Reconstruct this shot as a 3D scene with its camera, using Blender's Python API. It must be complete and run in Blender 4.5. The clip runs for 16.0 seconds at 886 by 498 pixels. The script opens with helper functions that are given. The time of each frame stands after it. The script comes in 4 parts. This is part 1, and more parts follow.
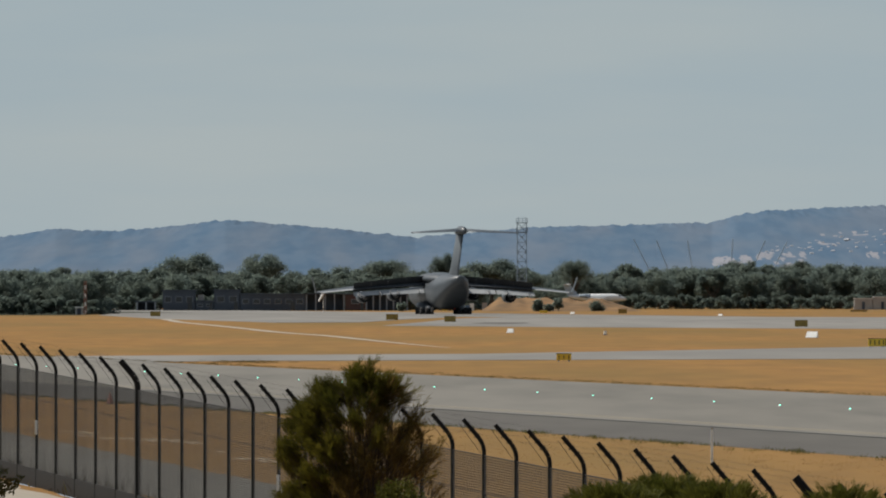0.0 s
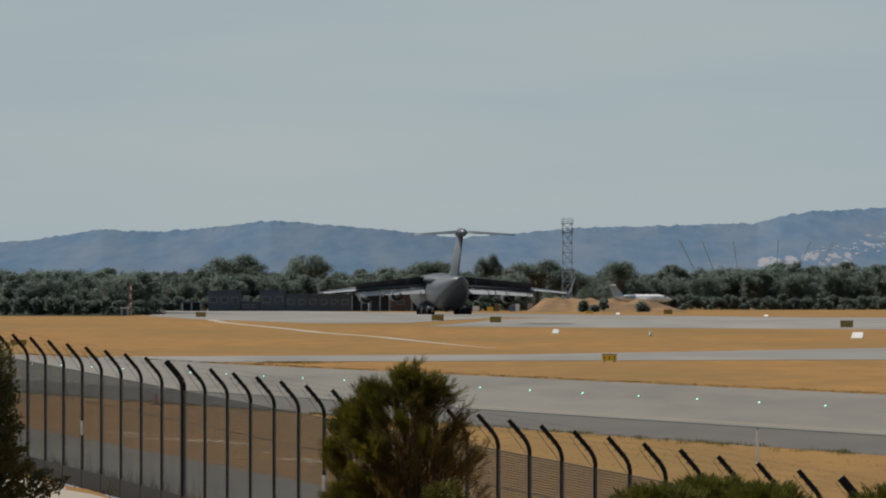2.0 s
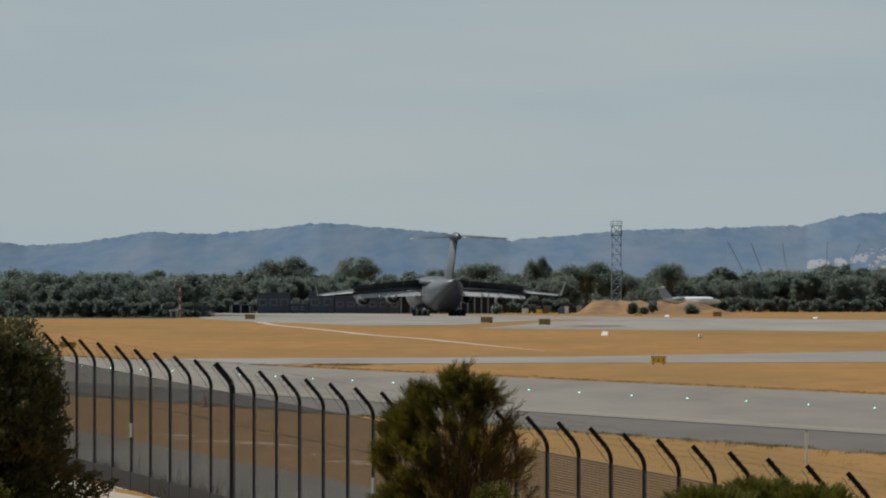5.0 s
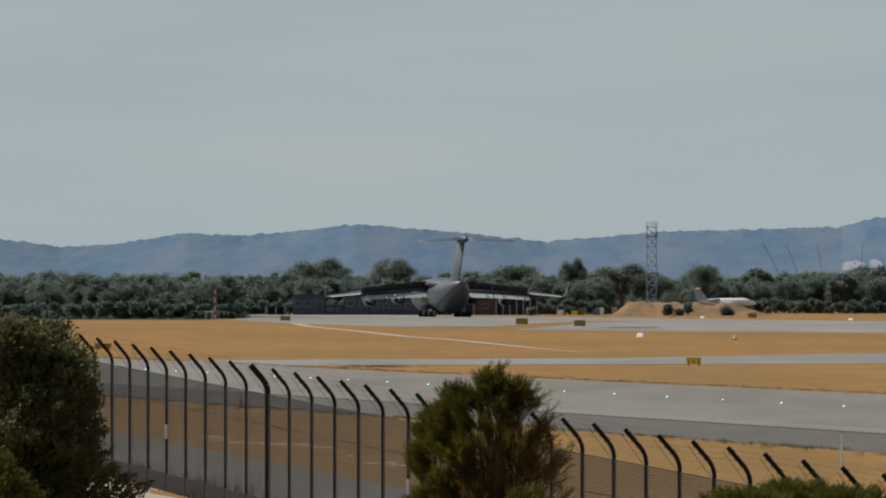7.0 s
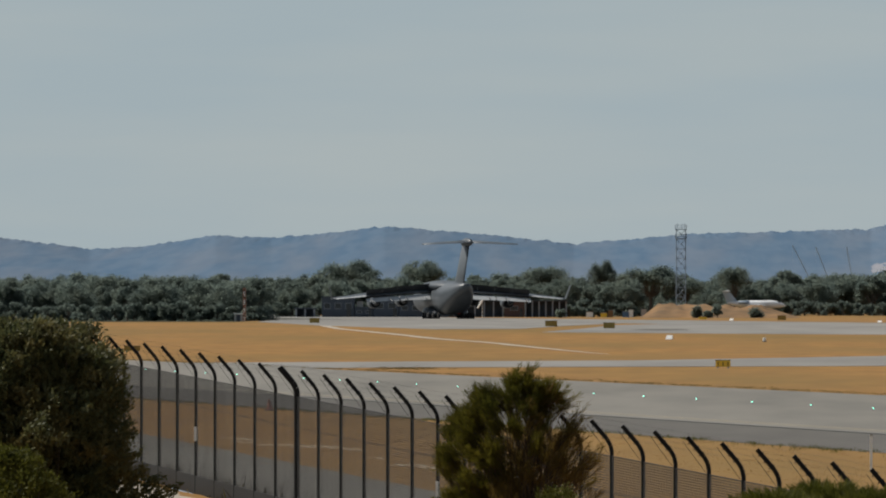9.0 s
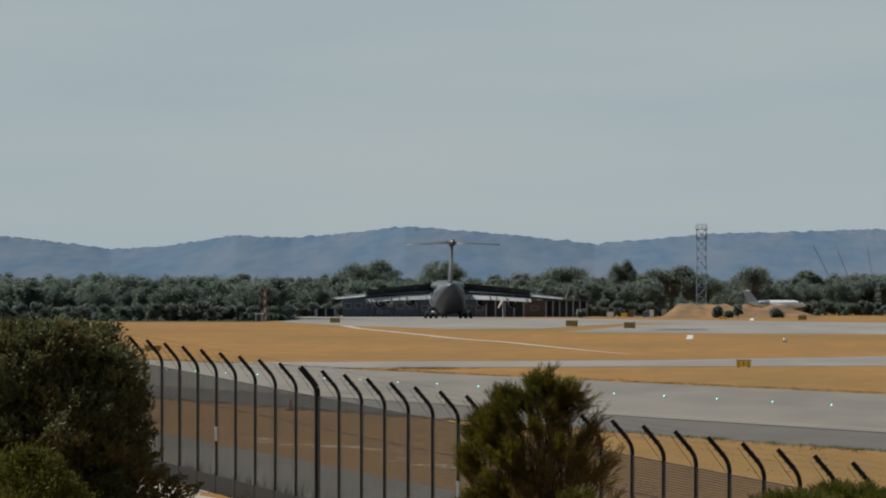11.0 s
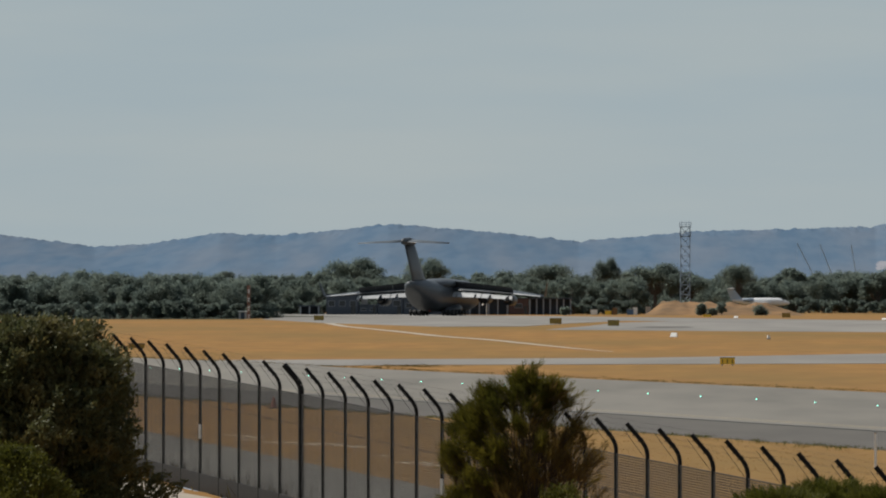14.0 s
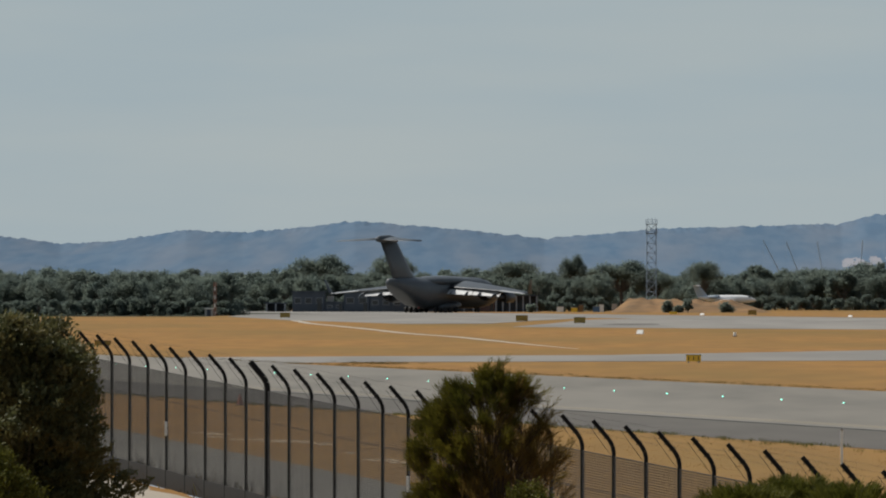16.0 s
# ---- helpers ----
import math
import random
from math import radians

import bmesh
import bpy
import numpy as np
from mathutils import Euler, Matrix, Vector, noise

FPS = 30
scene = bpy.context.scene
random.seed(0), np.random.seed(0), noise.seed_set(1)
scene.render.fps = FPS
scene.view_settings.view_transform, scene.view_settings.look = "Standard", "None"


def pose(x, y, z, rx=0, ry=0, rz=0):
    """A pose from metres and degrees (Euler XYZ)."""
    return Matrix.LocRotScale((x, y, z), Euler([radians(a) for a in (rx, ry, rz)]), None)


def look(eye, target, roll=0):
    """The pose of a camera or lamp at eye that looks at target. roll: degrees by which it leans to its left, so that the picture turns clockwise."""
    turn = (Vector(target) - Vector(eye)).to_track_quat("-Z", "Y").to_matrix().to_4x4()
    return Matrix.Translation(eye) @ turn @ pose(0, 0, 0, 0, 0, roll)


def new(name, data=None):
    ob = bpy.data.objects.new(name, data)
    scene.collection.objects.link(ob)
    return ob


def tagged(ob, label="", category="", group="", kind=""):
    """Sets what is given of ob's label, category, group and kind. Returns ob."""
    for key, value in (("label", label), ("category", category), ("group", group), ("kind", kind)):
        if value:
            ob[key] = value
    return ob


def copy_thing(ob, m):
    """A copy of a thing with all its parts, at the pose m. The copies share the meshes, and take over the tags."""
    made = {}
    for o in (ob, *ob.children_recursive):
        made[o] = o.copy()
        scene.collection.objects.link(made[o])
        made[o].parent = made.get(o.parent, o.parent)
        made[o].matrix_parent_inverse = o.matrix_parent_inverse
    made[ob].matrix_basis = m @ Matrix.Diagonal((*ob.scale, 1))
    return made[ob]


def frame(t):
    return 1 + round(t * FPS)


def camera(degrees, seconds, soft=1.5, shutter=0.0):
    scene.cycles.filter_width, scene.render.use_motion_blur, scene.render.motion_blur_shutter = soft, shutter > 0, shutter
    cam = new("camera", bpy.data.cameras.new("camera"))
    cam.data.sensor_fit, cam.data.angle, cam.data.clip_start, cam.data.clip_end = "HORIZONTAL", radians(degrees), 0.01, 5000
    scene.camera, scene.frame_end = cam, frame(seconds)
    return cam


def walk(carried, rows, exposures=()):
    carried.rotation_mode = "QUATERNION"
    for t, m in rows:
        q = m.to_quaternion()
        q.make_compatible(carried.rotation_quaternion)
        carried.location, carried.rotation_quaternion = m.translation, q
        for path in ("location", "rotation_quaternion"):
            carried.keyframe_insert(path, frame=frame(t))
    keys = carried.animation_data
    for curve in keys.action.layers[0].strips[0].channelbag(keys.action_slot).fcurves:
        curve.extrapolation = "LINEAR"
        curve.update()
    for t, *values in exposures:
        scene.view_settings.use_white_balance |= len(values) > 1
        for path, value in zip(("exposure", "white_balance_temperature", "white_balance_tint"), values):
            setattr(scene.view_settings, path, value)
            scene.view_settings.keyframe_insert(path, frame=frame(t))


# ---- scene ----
# ---- camera: a long lens on a tripod, panning after the landing aircraft ----
EYE = 5.1
PX = 20500.0          # focal length in picture widths / 1568
cam = camera(2 * math.degrees(math.atan(784 / PX)), 16.0, 2.0)
PAN = [(0, 0.0, 0.0), (0.5, 18.1, 0.2), (1, 42.6, 0.9), (1.5, 61.2, 1.1), (2, 80.5, 1.1), (2.5, 99.5, 2.4), (3, 119.6, 3.5), (3.5, 131.7, 4.2), (4, 142.6, 4.4), (6.5, 212.6, 6.4), (7, 229.7, 7.7), (7.5, 244.8, 11.8), (8, 255.5, 11.8), (8.5, 268.4, 11.8), (9, 281.5, 11.6), (9.5, 290.5, 11.8), (10, 302.3, 12.1), (12.5, 322.9, 8.5), (13, 311.9, 7.5), (13.5, 301.4, 7.2), (14, 289.2, 7.2), (14.5, 272.1, 5.7), (15, 256.8, 3.9), (15.5, 248.9, 3.7), (16, 229.4, 2.2)]
walk(cam, [(t, pose(0, 0, EYE, 90 + math.degrees((66 + dv) / PX), 0, math.degrees(dh / PX))) for t, dh, dv in PAN],
     [(0.0, 0.0), (16.0, 0.0)])

# ---- light: hazy high sun from the left, thin grey cloud ----
SUN_AZ, SUN_EL = -66.0, 49.0      # degrees clockwise from straight ahead; height
world = bpy.data.worlds.new("world")
scene.world = world
world.use_nodes = True


def sky_world():
    nt = world.node_tree
    nt.nodes.clear()
    n, l = nt.nodes.new, nt.links.new
    out, bg = n("ShaderNodeOutputWorld"), n("ShaderNodeBackground")
    sky = n("ShaderNodeTexSky")
    sky.sky_type, sky.sun_disc = "NISHITA", False
    sky.sun_elevation, sky.sun_rotation = radians(SUN_EL), radians(SUN_AZ)
    sky.air_density, sky.dust_density, sky.ozone_density = 1.0, 2.0, 1.5
    co, mp = n("ShaderNodeTexCoord"), n("ShaderNodeMapping")
    mp.inputs["Scale"].default_value = (9, 9, 60)
    no = n("ShaderNodeTexNoise")
    no.inputs["Scale"].default_value, no.inputs["Detail"].default_value = 2.2, 4
    ramp = n("ShaderNodeValToRGB")
    ramp.color_ramp.elements[0].position, ramp.color_ramp.elements[1].position = 0.35, 0.7
    ramp.color_ramp.elements[0].color = (0.365, 0.44, 0.475, 1)
    ramp.color_ramp.elements[1].color = (0.41, 0.466, 0.478, 1)
    grey = n("ShaderNodeMix")
    grey.data_type = "RGBA"
    sep, veil = n("ShaderNodeSeparateXYZ"), n("ShaderNodeMapRange")
    veil.interpolation_type = "SMOOTHSTEP"
    for key, val in (("From Min", 0.05), ("From Max", 0.45), ("To Min", 0.95), ("To Max", 0.25)):
        veil.inputs[key].default_value = val
    l(co.outputs["Generated"], sep.inputs["Vector"]), l(sep.outputs["Z"], veil.inputs["Value"]), l(veil.outputs["Result"], grey.inputs[0])
    gain = n("ShaderNodeVectorMath")
    gain.operation = "SCALE"
    gain.inputs["Scale"].default_value = 0.05
    l(co.outputs["Generated"], mp.inputs["Vector"]), l(mp.outputs["Vector"], no.inputs["Vector"])
    l(no.outputs["Fac"], ramp.inputs["Fac"])
    l(sky.outputs["Color"], gain.inputs[0])
    l(gain.outputs["Vector"], grey.inputs[6]), l(ramp.outputs["Color"], grey.inputs[7])
    l(grey.outputs[2], bg.inputs["Color"]), l(bg.outputs["Background"], out.inputs["Surface"])
    bg.inputs["Strength"].default_value = 1.0


sky_world()
sun = new("sun", bpy.data.lights.new("sun", "SUN"))
sun.data.energy, sun.data.angle, sun.data.color = 5.0, radians(2.0), (1.0, 0.95, 0.87)
sa, se = radians(SUN_AZ), radians(SUN_EL)
sun.matrix_basis = look((math.sin(sa) * math.cos(se) * 100, math.cos(sa) * math.cos(se) * 100, math.sin(se) * 100), (0, 0, 0))


# ---- materials ----
def mat(name, c1, c2=None, scale=1.0, rough=0.8, metal=0.0, bump=0.0, stretch=(1, 1, 1), c3=None, scale3=0.1, mix3=0.5, spec=0.5,
        coords="Object", detail=5, rand=0.0, lo=0.35, hi=0.65, trans=0.0):
    """Two colours by noise at one scale, a third by noise at a coarser scale, with bump and a random shift for each object."""
    m = bpy.data.materials.new(name)
    m.use_nodes = True
    nt = m.node_tree
    n, l = nt.nodes.new, nt.links.new
    b = nt.nodes["Principled BSDF"]
    b.inputs["Roughness"].default_value, b.inputs["Metallic"].default_value = rough, metal
    b.inputs["Specular IOR Level"].default_value = spec
    c2 = c2 or tuple(v * 0.8 for v in c1)
    co = n("ShaderNodeTexCoord")
    mp = n("ShaderNodeMapping")
    mp.inputs["Scale"].default_value = stretch
    l(co.outputs[coords], mp.inputs["Vector"])

    def noisy(s, a, z, p, q, d=detail):
        no, ra = n("ShaderNodeTexNoise"), n("ShaderNodeValToRGB")
        no.inputs["Scale"].default_value, no.inputs["Detail"].default_value = s, d
        ra.color_ramp.elements[0].position, ra.color_ramp.elements[1].position = p, q
        ra.color_ramp.elements[0].color, ra.color_ramp.elements[1].color = (*a, 1), (*z, 1)
        l(mp.outputs["Vector"], no.inputs["Vector"]), l(no.outputs["Fac"], ra.inputs["Fac"])
        return no, ra
    no, ra = noisy(scale, c1, c2, lo, hi)
    col = ra.outputs["Color"]
    if c3:
        _, ma = noisy(scale3, (0, 0, 0), (mix3, mix3, mix3), 0.4, 0.65, 3)
        mx = n("ShaderNodeMix")
        mx.data_type = "RGBA"
        l(ma.outputs["Color"], mx.inputs[0]), l(col, mx.inputs[6])
        mx.inputs[7].default_value = (*c3, 1)
        col = mx.outputs[2]
    if rand:
        oi, hs, mr = n("ShaderNodeObjectInfo"), n("ShaderNodeHueSaturation"), n("ShaderNodeMapRange")
        mr.inputs["To Min"].default_value, mr.inputs["To Max"].default_value = 1 - rand, 1 + rand
        l(oi.outputs["Random"], mr.inputs["Value"]), l(mr.outputs["Result"], hs.inputs["Value"]), l(col, hs.inputs["Color"])
        col = hs.outputs["Color"]
    l(col, b.inputs["Base Color"])
    if trans:
        tr, ms = n("ShaderNodeBsdfTranslucent"), n("ShaderNodeMixShader")
        ms.inputs[0].default_value = trans
        l(col, tr.inputs["Color"]), l(b.outputs["BSDF"], ms.inputs[1]), l(tr.outputs["BSDF"], ms.inputs[2])
        l(ms.outputs["Shader"], nt.nodes["Material Output"].inputs["Surface"])
    if bump:
        bu = n("ShaderNodeBump")
        bu.inputs["Strength"].default_value, bu.inputs["Distance"].default_value = bump, 0.05
        l(no.outputs["Fac"], bu.inputs["Height"]), l(bu.outputs["Normal"], b.inputs["Normal"])
    return m


M = dict(
    dry_grass=mat("dry_grass", (0.262, 0.146, 0.051), (0.208, 0.116, 0.045), 0.35, 0.95, stretch=(1, 0.12, 1), c3=(0.165, 0.112, 0.045), scale3=0.035, mix3=0.75, spec=0.05, detail=8),
    bare=mat("bare_sandy_ground", (0.42, 0.36, 0.28), (0.3, 0.22, 0.13), 1.5, 0.95, spec=0.05),
    # ground coloured like the shade at the foot of the trees
    scrub=mat("tree_shade_ground", (0.035, 0.043, 0.035), (0.05, 0.055, 0.042), 0.2, 1.0, spec=0.0),
    sand=mat("sand", (0.363, 0.316, 0.253), (0.284, 0.245, 0.19), 2.0, 0.95, bump=0.3),
    asphalt=mat("asphalt", (0.175, 0.165, 0.145), (0.134, 0.128, 0.115), 0.3, 0.9, stretch=(1, 0.07, 1), c3=(0.2, 0.189, 0.168), scale3=0.05, mix3=0.7, spec=0.08),
    shoulder=mat("shoulder_asphalt", (0.106, 0.0994, 0.0902), (0.0872, 0.0822, 0.0756), 0.5, 0.9, stretch=(1, 0.1, 1), c3=(0.12, 0.112, 0.102), scale3=0.03, spec=0.08),
    concrete=mat("pale_concrete", (0.232, 0.222, 0.205), (0.187, 0.179, 0.167), 0.1, 0.9, stretch=(1, 0.1, 1), c3=(0.138, 0.134, 0.124), scale3=0.012, spec=0.08),
    paint_yellow=mat("yellow_marking", (0.261, 0.213, 0.134), (0.221, 0.194, 0.142), 0.6, 0.8),
    fence_black=mat("black_coated_steel", (0.006, 0.006, 0.007), (0.011, 0.011, 0.011), 8, 0.6, spec=0.15),
    wire=mat("fence_wire", (0.022, 0.022, 0.022), (0.036, 0.036, 0.035), 5, 0.6, spec=0.25),
    white=mat("white_paint", (0.84, 0.84, 0.82), (0.76, 0.76, 0.73), 3, 0.6),
    plane=mat("aircraft_grey", (0.07, 0.081, 0.092), (0.06, 0.07, 0.08), 0.6, 0.44, c3=(0.055, 0.063, 0.072), scale3=0.15, spec=0.45),
    # paler copy of the aircraft grey, with the flaps' sunlight put into it
    plane_light=mat("sunlit_flap_grey", (0.42, 0.43, 0.435), (0.34, 0.35, 0.355), 0.8, 0.5),
    # dark tone carries the backlit spoilers' shade; the exhausts share it
    plane_dark=mat("spoiler_shade_exhaust_dark", (0.03, 0.033, 0.037), (0.042, 0.045, 0.05), 1.0, 0.6),
    tyre=mat("tyre_rubber", (0.012, 0.012, 0.012), (0.02, 0.02, 0.02), 3, 0.8),
    metal=mat("engine_metal", (0.3, 0.29, 0.28), (0.2, 0.2, 0.2), 1, 0.4, metal=0.8),
    # air haze is mixed into these hillside colours as blue
    hill=mat("haze_tinted_hillside", (0.078, 0.125, 0.186), (0.096, 0.142, 0.2), 0.16, 1.0, spec=0.0, c3=(0.14, 0.163, 0.198), scale3=0.05, mix3=0.5, stretch=(1, 0.05, 1), detail=4, lo=0.4, hi=0.6),
    # crane steel paled towards blue, with distance haze put into the colour
    crane=mat("haze_tinted_crane_steel", (0.33, 0.4, 0.47), (0.28, 0.34, 0.41), 1, 0.8, spec=0.1),
    # leaf greens lightened and blued to carry the haze of distance
    leaf_far=mat("haze_tinted_foliage", (0.165, 0.195, 0.16), (0.135, 0.175, 0.16), 0.25, 0.95, spec=0.02, rand=0.08, trans=0.75),
    bark=mat("grey_bark", (0.12, 0.10, 0.08), (0.07, 0.06, 0.05), 6, 0.95, bump=0.5),
    leaf_dark=mat("dark_shrub_leaf", (0.0594, 0.0713, 0.0309), (0.101, 0.106, 0.0428), 3, 0.6, c3=(0.155, 0.119, 0.0416), scale3=2.5, mix3=0.5, spec=0.25, trans=0.35),
    leaf_tree=mat("wispy_shrub_leaf", (0.105, 0.094, 0.013), (0.125, 0.105, 0.015), 3, 0.65, c3=(0.04, 0.046, 0.008), scale3=1.2, mix3=0.85, spec=0.1, trans=0.5),
    leaf_rust=mat("rusty_twigs", (0.18, 0.11, 0.03), (0.13, 0.088, 0.025), 4, 0.7, c3=(0.1, 0.085, 0.02), scale3=1.5, mix3=0.7, spec=0.15, trans=0.45),
    straw=mat("straw", (0.332, 0.198, 0.079), (0.261, 0.158, 0.0672), 0.8, 0.9, spec=0.1),
    straw_green=mat("olive_straw", (0.158, 0.118, 0.0435), (0.103, 0.0948, 0.0316), 0.5, 0.9, spec=0.1),
    leaf_low=mat("low_shrub_leaf", (0.06, 0.066, 0.011), (0.1, 0.1, 0.018), 4, 0.6, spec=0.12, trans=0.4),
    # dark sheet metal lifted towards blue, the haze included in its colour
    shed=mat("haze_tinted_sheet_metal", (0.0518, 0.0642, 0.0851), (0.0684, 0.0829, 0.104), 0.3, 0.6, rand=0.2, spec=0.3),
    brick_red=mat("red_brown_wall", (0.09, 0.05, 0.045), (0.07, 0.045, 0.04), 0.5, 0.8),
    pale_wall=mat("pale_wall", (0.40, 0.38, 0.35), (0.32, 0.30, 0.28), 0.5, 0.8),
    glass=mat("dark_window_glass", (0.02, 0.025, 0.03), (0.03, 0.035, 0.04), 1, 0.15),
    # galvanised grey with the tower's distance haze mixed in as pale blue
    tower=mat("haze_tinted_galvanised_steel", (0.25, 0.312, 0.388), (0.2, 0.25, 0.312), 1, 0.7, spec=0.3),
    tower_red=mat("red_lattice", (0.30, 0.10, 0.06), (0.25, 0.09, 0.06), 1, 0.6),
    sign_yellow=mat("yellow_sign", (0.85, 0.58, 0.04), (0.75, 0.5, 0.05), 2, 0.5),
    # sign yellow darkened to brown, the shade on the backs put into it
    sign_brown=mat("shaded_yellow_sign", (0.30, 0.20, 0.03), (0.22, 0.155, 0.035), 2, 0.6),
    sign_black=mat("black_sign_face", (0.02, 0.02, 0.018), (0.03, 0.03, 0.025), 2, 0.6),
    earth=mat("bare_earth", (0.245, 0.146, 0.0711), (0.182, 0.111, 0.0592), 0.3, 0.95, c3=(0.0948, 0.0711, 0.0474), scale3=0.12, mix3=0.7, spec=0.1),
    jet_white=mat("white_aircraft_paint", (0.75, 0.76, 0.77), (0.68, 0.69, 0.7), 0.5, 0.4),
    blue=mat("blue_panel", (0.08, 0.16, 0.28), (0.06, 0.12, 0.22), 1, 0.6),
)


def glow(name, colour, strength):
    m = bpy.data.materials.new(name)
    m.use_nodes = True
    b = m.node_tree.nodes["Principled BSDF"]
    b.inputs["Base Color"].default_value = (*colour, 1)
    b.inputs["Emission Color"].default_value, b.inputs["Emission Strength"].default_value = (*colour, 1), strength
    return m


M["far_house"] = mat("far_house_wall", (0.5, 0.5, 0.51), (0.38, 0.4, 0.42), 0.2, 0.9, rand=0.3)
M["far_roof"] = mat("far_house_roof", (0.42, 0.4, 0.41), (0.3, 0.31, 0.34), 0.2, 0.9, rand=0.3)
# quarry tone drawn towards the haze-tinted hill colour
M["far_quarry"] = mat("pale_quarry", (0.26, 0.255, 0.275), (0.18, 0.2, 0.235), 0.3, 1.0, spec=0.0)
M["twig"] = mat("dark_twig_bark", (0.05, 0.035, 0.025), (0.08, 0.06, 0.045), 8, 0.9, spec=0.1)
M["jet_grey"] = mat("blue_grey_aircraft_paint", (0.36, 0.43, 0.52), (0.32, 0.39, 0.47), 0.5, 0.4)
M["red_lens"] = mat("red_lens", (0.6, 0.05, 0.03), (0.5, 0.05, 0.03), 2, 0.3)
# pale grey of the columns, also the painted glint of the shed windows
M["column_grey"] = mat("column_and_window_glint_grey", (0.27, 0.29, 0.32), (0.21, 0.23, 0.26), 1, 0.7)
M["green_glow"] = glow("green_light_lens", (0.3, 1.0, 0.78), 2.2)


# ---- mesh helpers ----
def mesh_of(name, bm, material):
    me = bpy.data.meshes.new(name)
    bm.to_mesh(me)
    bm.free()
    for mm in (material if isinstance(material, (list, tuple)) else [material]):
        me.materials.append(mm)
    return me


def part(name, bm, material, parent=None, label="", m=None, smooth=False):
    me = mesh_of(name, bm, material)
    if smooth:
        me.polygons.foreach_set("use_smooth", [True] * len(me.polygons))
    ob = new(name, me)
    if parent:
        ob.parent = parent
    if m is not None:
        ob.matrix_basis = m
    return tagged(ob, label)


def thing(name, label, category, m=None, group="", kind=""):
    ob = new(name)
    ob.empty_display_size = 0.3
    if m is not None:
        ob.matrix_basis = m
    return tagged(ob, label, category, group, kind)


def box(bm, x0, x1, y0, y1, z0, z1, bevel=0.0):
    r = bmesh.ops.create_cube(bm, size=1.0, matrix=Matrix.LocRotScale(((x0 + x1) / 2, (y0 + y1) / 2, (z0 + z1) / 2), None, (x1 - x0, y1 - y0, z1 - z0)))
    if bevel:
        es = list({e for v in r["verts"] for e in v.link_edges})
        bmesh.ops.bevel(bm, geom=es, offset=bevel, segments=2, affect="EDGES")
    return bm


def tube(bm, a, b, r0, r1=None, n=8, caps=True):
    """A straight tapered bar from a to b."""
    r1 = r0 if r1 is None else r1
    a, b = Vector(a), Vector(b)
    q = (b - a).to_track_quat("Z", "Y")
    rings = []
    for p, r in ((a, r0), (b, r1)):
        rings.append([bm.verts.new(p + q @ Vector((r * math.cos(k * math.tau / n), r * math.sin(k * math.tau / n), 0))) for k in range(n)])
    for k in range(n):
        bm.faces.new((rings[0][k], rings[0][(k + 1) % n], rings[1][(k + 1) % n], rings[1][k]))
    if caps:
        bm.faces.new(rings[0][::-1]), bm.faces.new(rings[1])
    return bm


def loft(bm, rings, caps=True):
    """Skin over rings of points (all the same count)."""
    vs = [[bm.verts.new(p) for p in r] for r in rings]
    n = len(vs[0])
    for a, b in zip(vs, vs[1:]):
        for k in range(n):
            bm.faces.new((a[k], a[(k + 1) % n], b[(k + 1) % n], b[k]))
    if caps:
        bm.faces.new(vs[0][::-1]), bm.faces.new(vs[-1])
    bmesh.ops.recalc_face_normals(bm, faces=bm.faces[:])
    return bm


def BM():
    return bmesh.new()


# ---- the lie of the land: a flat airfield, and a bank on the near side of the fence ----
def fence_x(y):
    return -10.768 + 0.1639 * (252 - y) + 0.108 * (1 - sm(184, 208, y))


def sm(a, b, v):
    v = min(1.0, max(0.0, (v - a) / (b - a)))
    return v * v * (3 - 2 * v)


def fence_z(y):
    return 1.2 - 0.0174 * (252 - y)


FALL = 0.00031       # the airfield beyond 1200 m falls away a little


def far_z(y):
    return -FALL * max(0.0, y - 1200)


def land(x, y):
    if y > 420:
        return far_z(y)
    e = fence_x(y) - x                      # metres on the near side of the fence
    zf = fence_z(min(max(y, 100), 300)) * (1 - sm(290, 400, y))
    if e < 0:
        z = zf * (1 - sm(0, 8, -e))
    else:
        z = zf + 0.17 * min(e, 4.0) + 0.02 * max(0.0, min(e - 4, 20))
    if y < 150:
        k = 1 - sm(0, 150, y)
        z = z * (1 - k) + (3.45 - 0.006 * max(y, 0)) * k
    return z


def spread(lo, hi, fine_lo, fine_hi, step, growth=1.35):
    v, s = [fine_lo + i * step for i in range(int((fine_hi - fine_lo) / step) + 1)], step
    a = v[-1]
    while a < hi:
        s *= growth
        a += s
        v.append(min(a, hi))
    a, s = v[0], step
    while a > lo:
        s *= growth
        a -= s
        v.insert(0, max(a, lo))
    return v


def build_ground():
    xs, ys = spread(-2500, 2500, -30, 40, 1.25), sorted(spread(-300, 5200, -20, 420, 2.5) + [1200.0])
    verts = [(x, y, land(x, y)) for y in ys for x in xs]
    w = len(xs)
    faces = [(j * w + i, j * w + i + 1, (j + 1) * w + i + 1, (j + 1) * w + i) for j in range(len(ys) - 1) for i in range(w - 1)]
    me = bpy.data.meshes.new("ground")
    me.from_pydata(verts, [], faces)
    me.materials.append(M["dry_grass"])
    me.polygons.foreach_set("use_smooth", [True] * len(me.polygons))
    tagged(new("ground", me), "flat airfield ground of short straw-coloured dry grass", "ground", kind="structure")


build_ground()


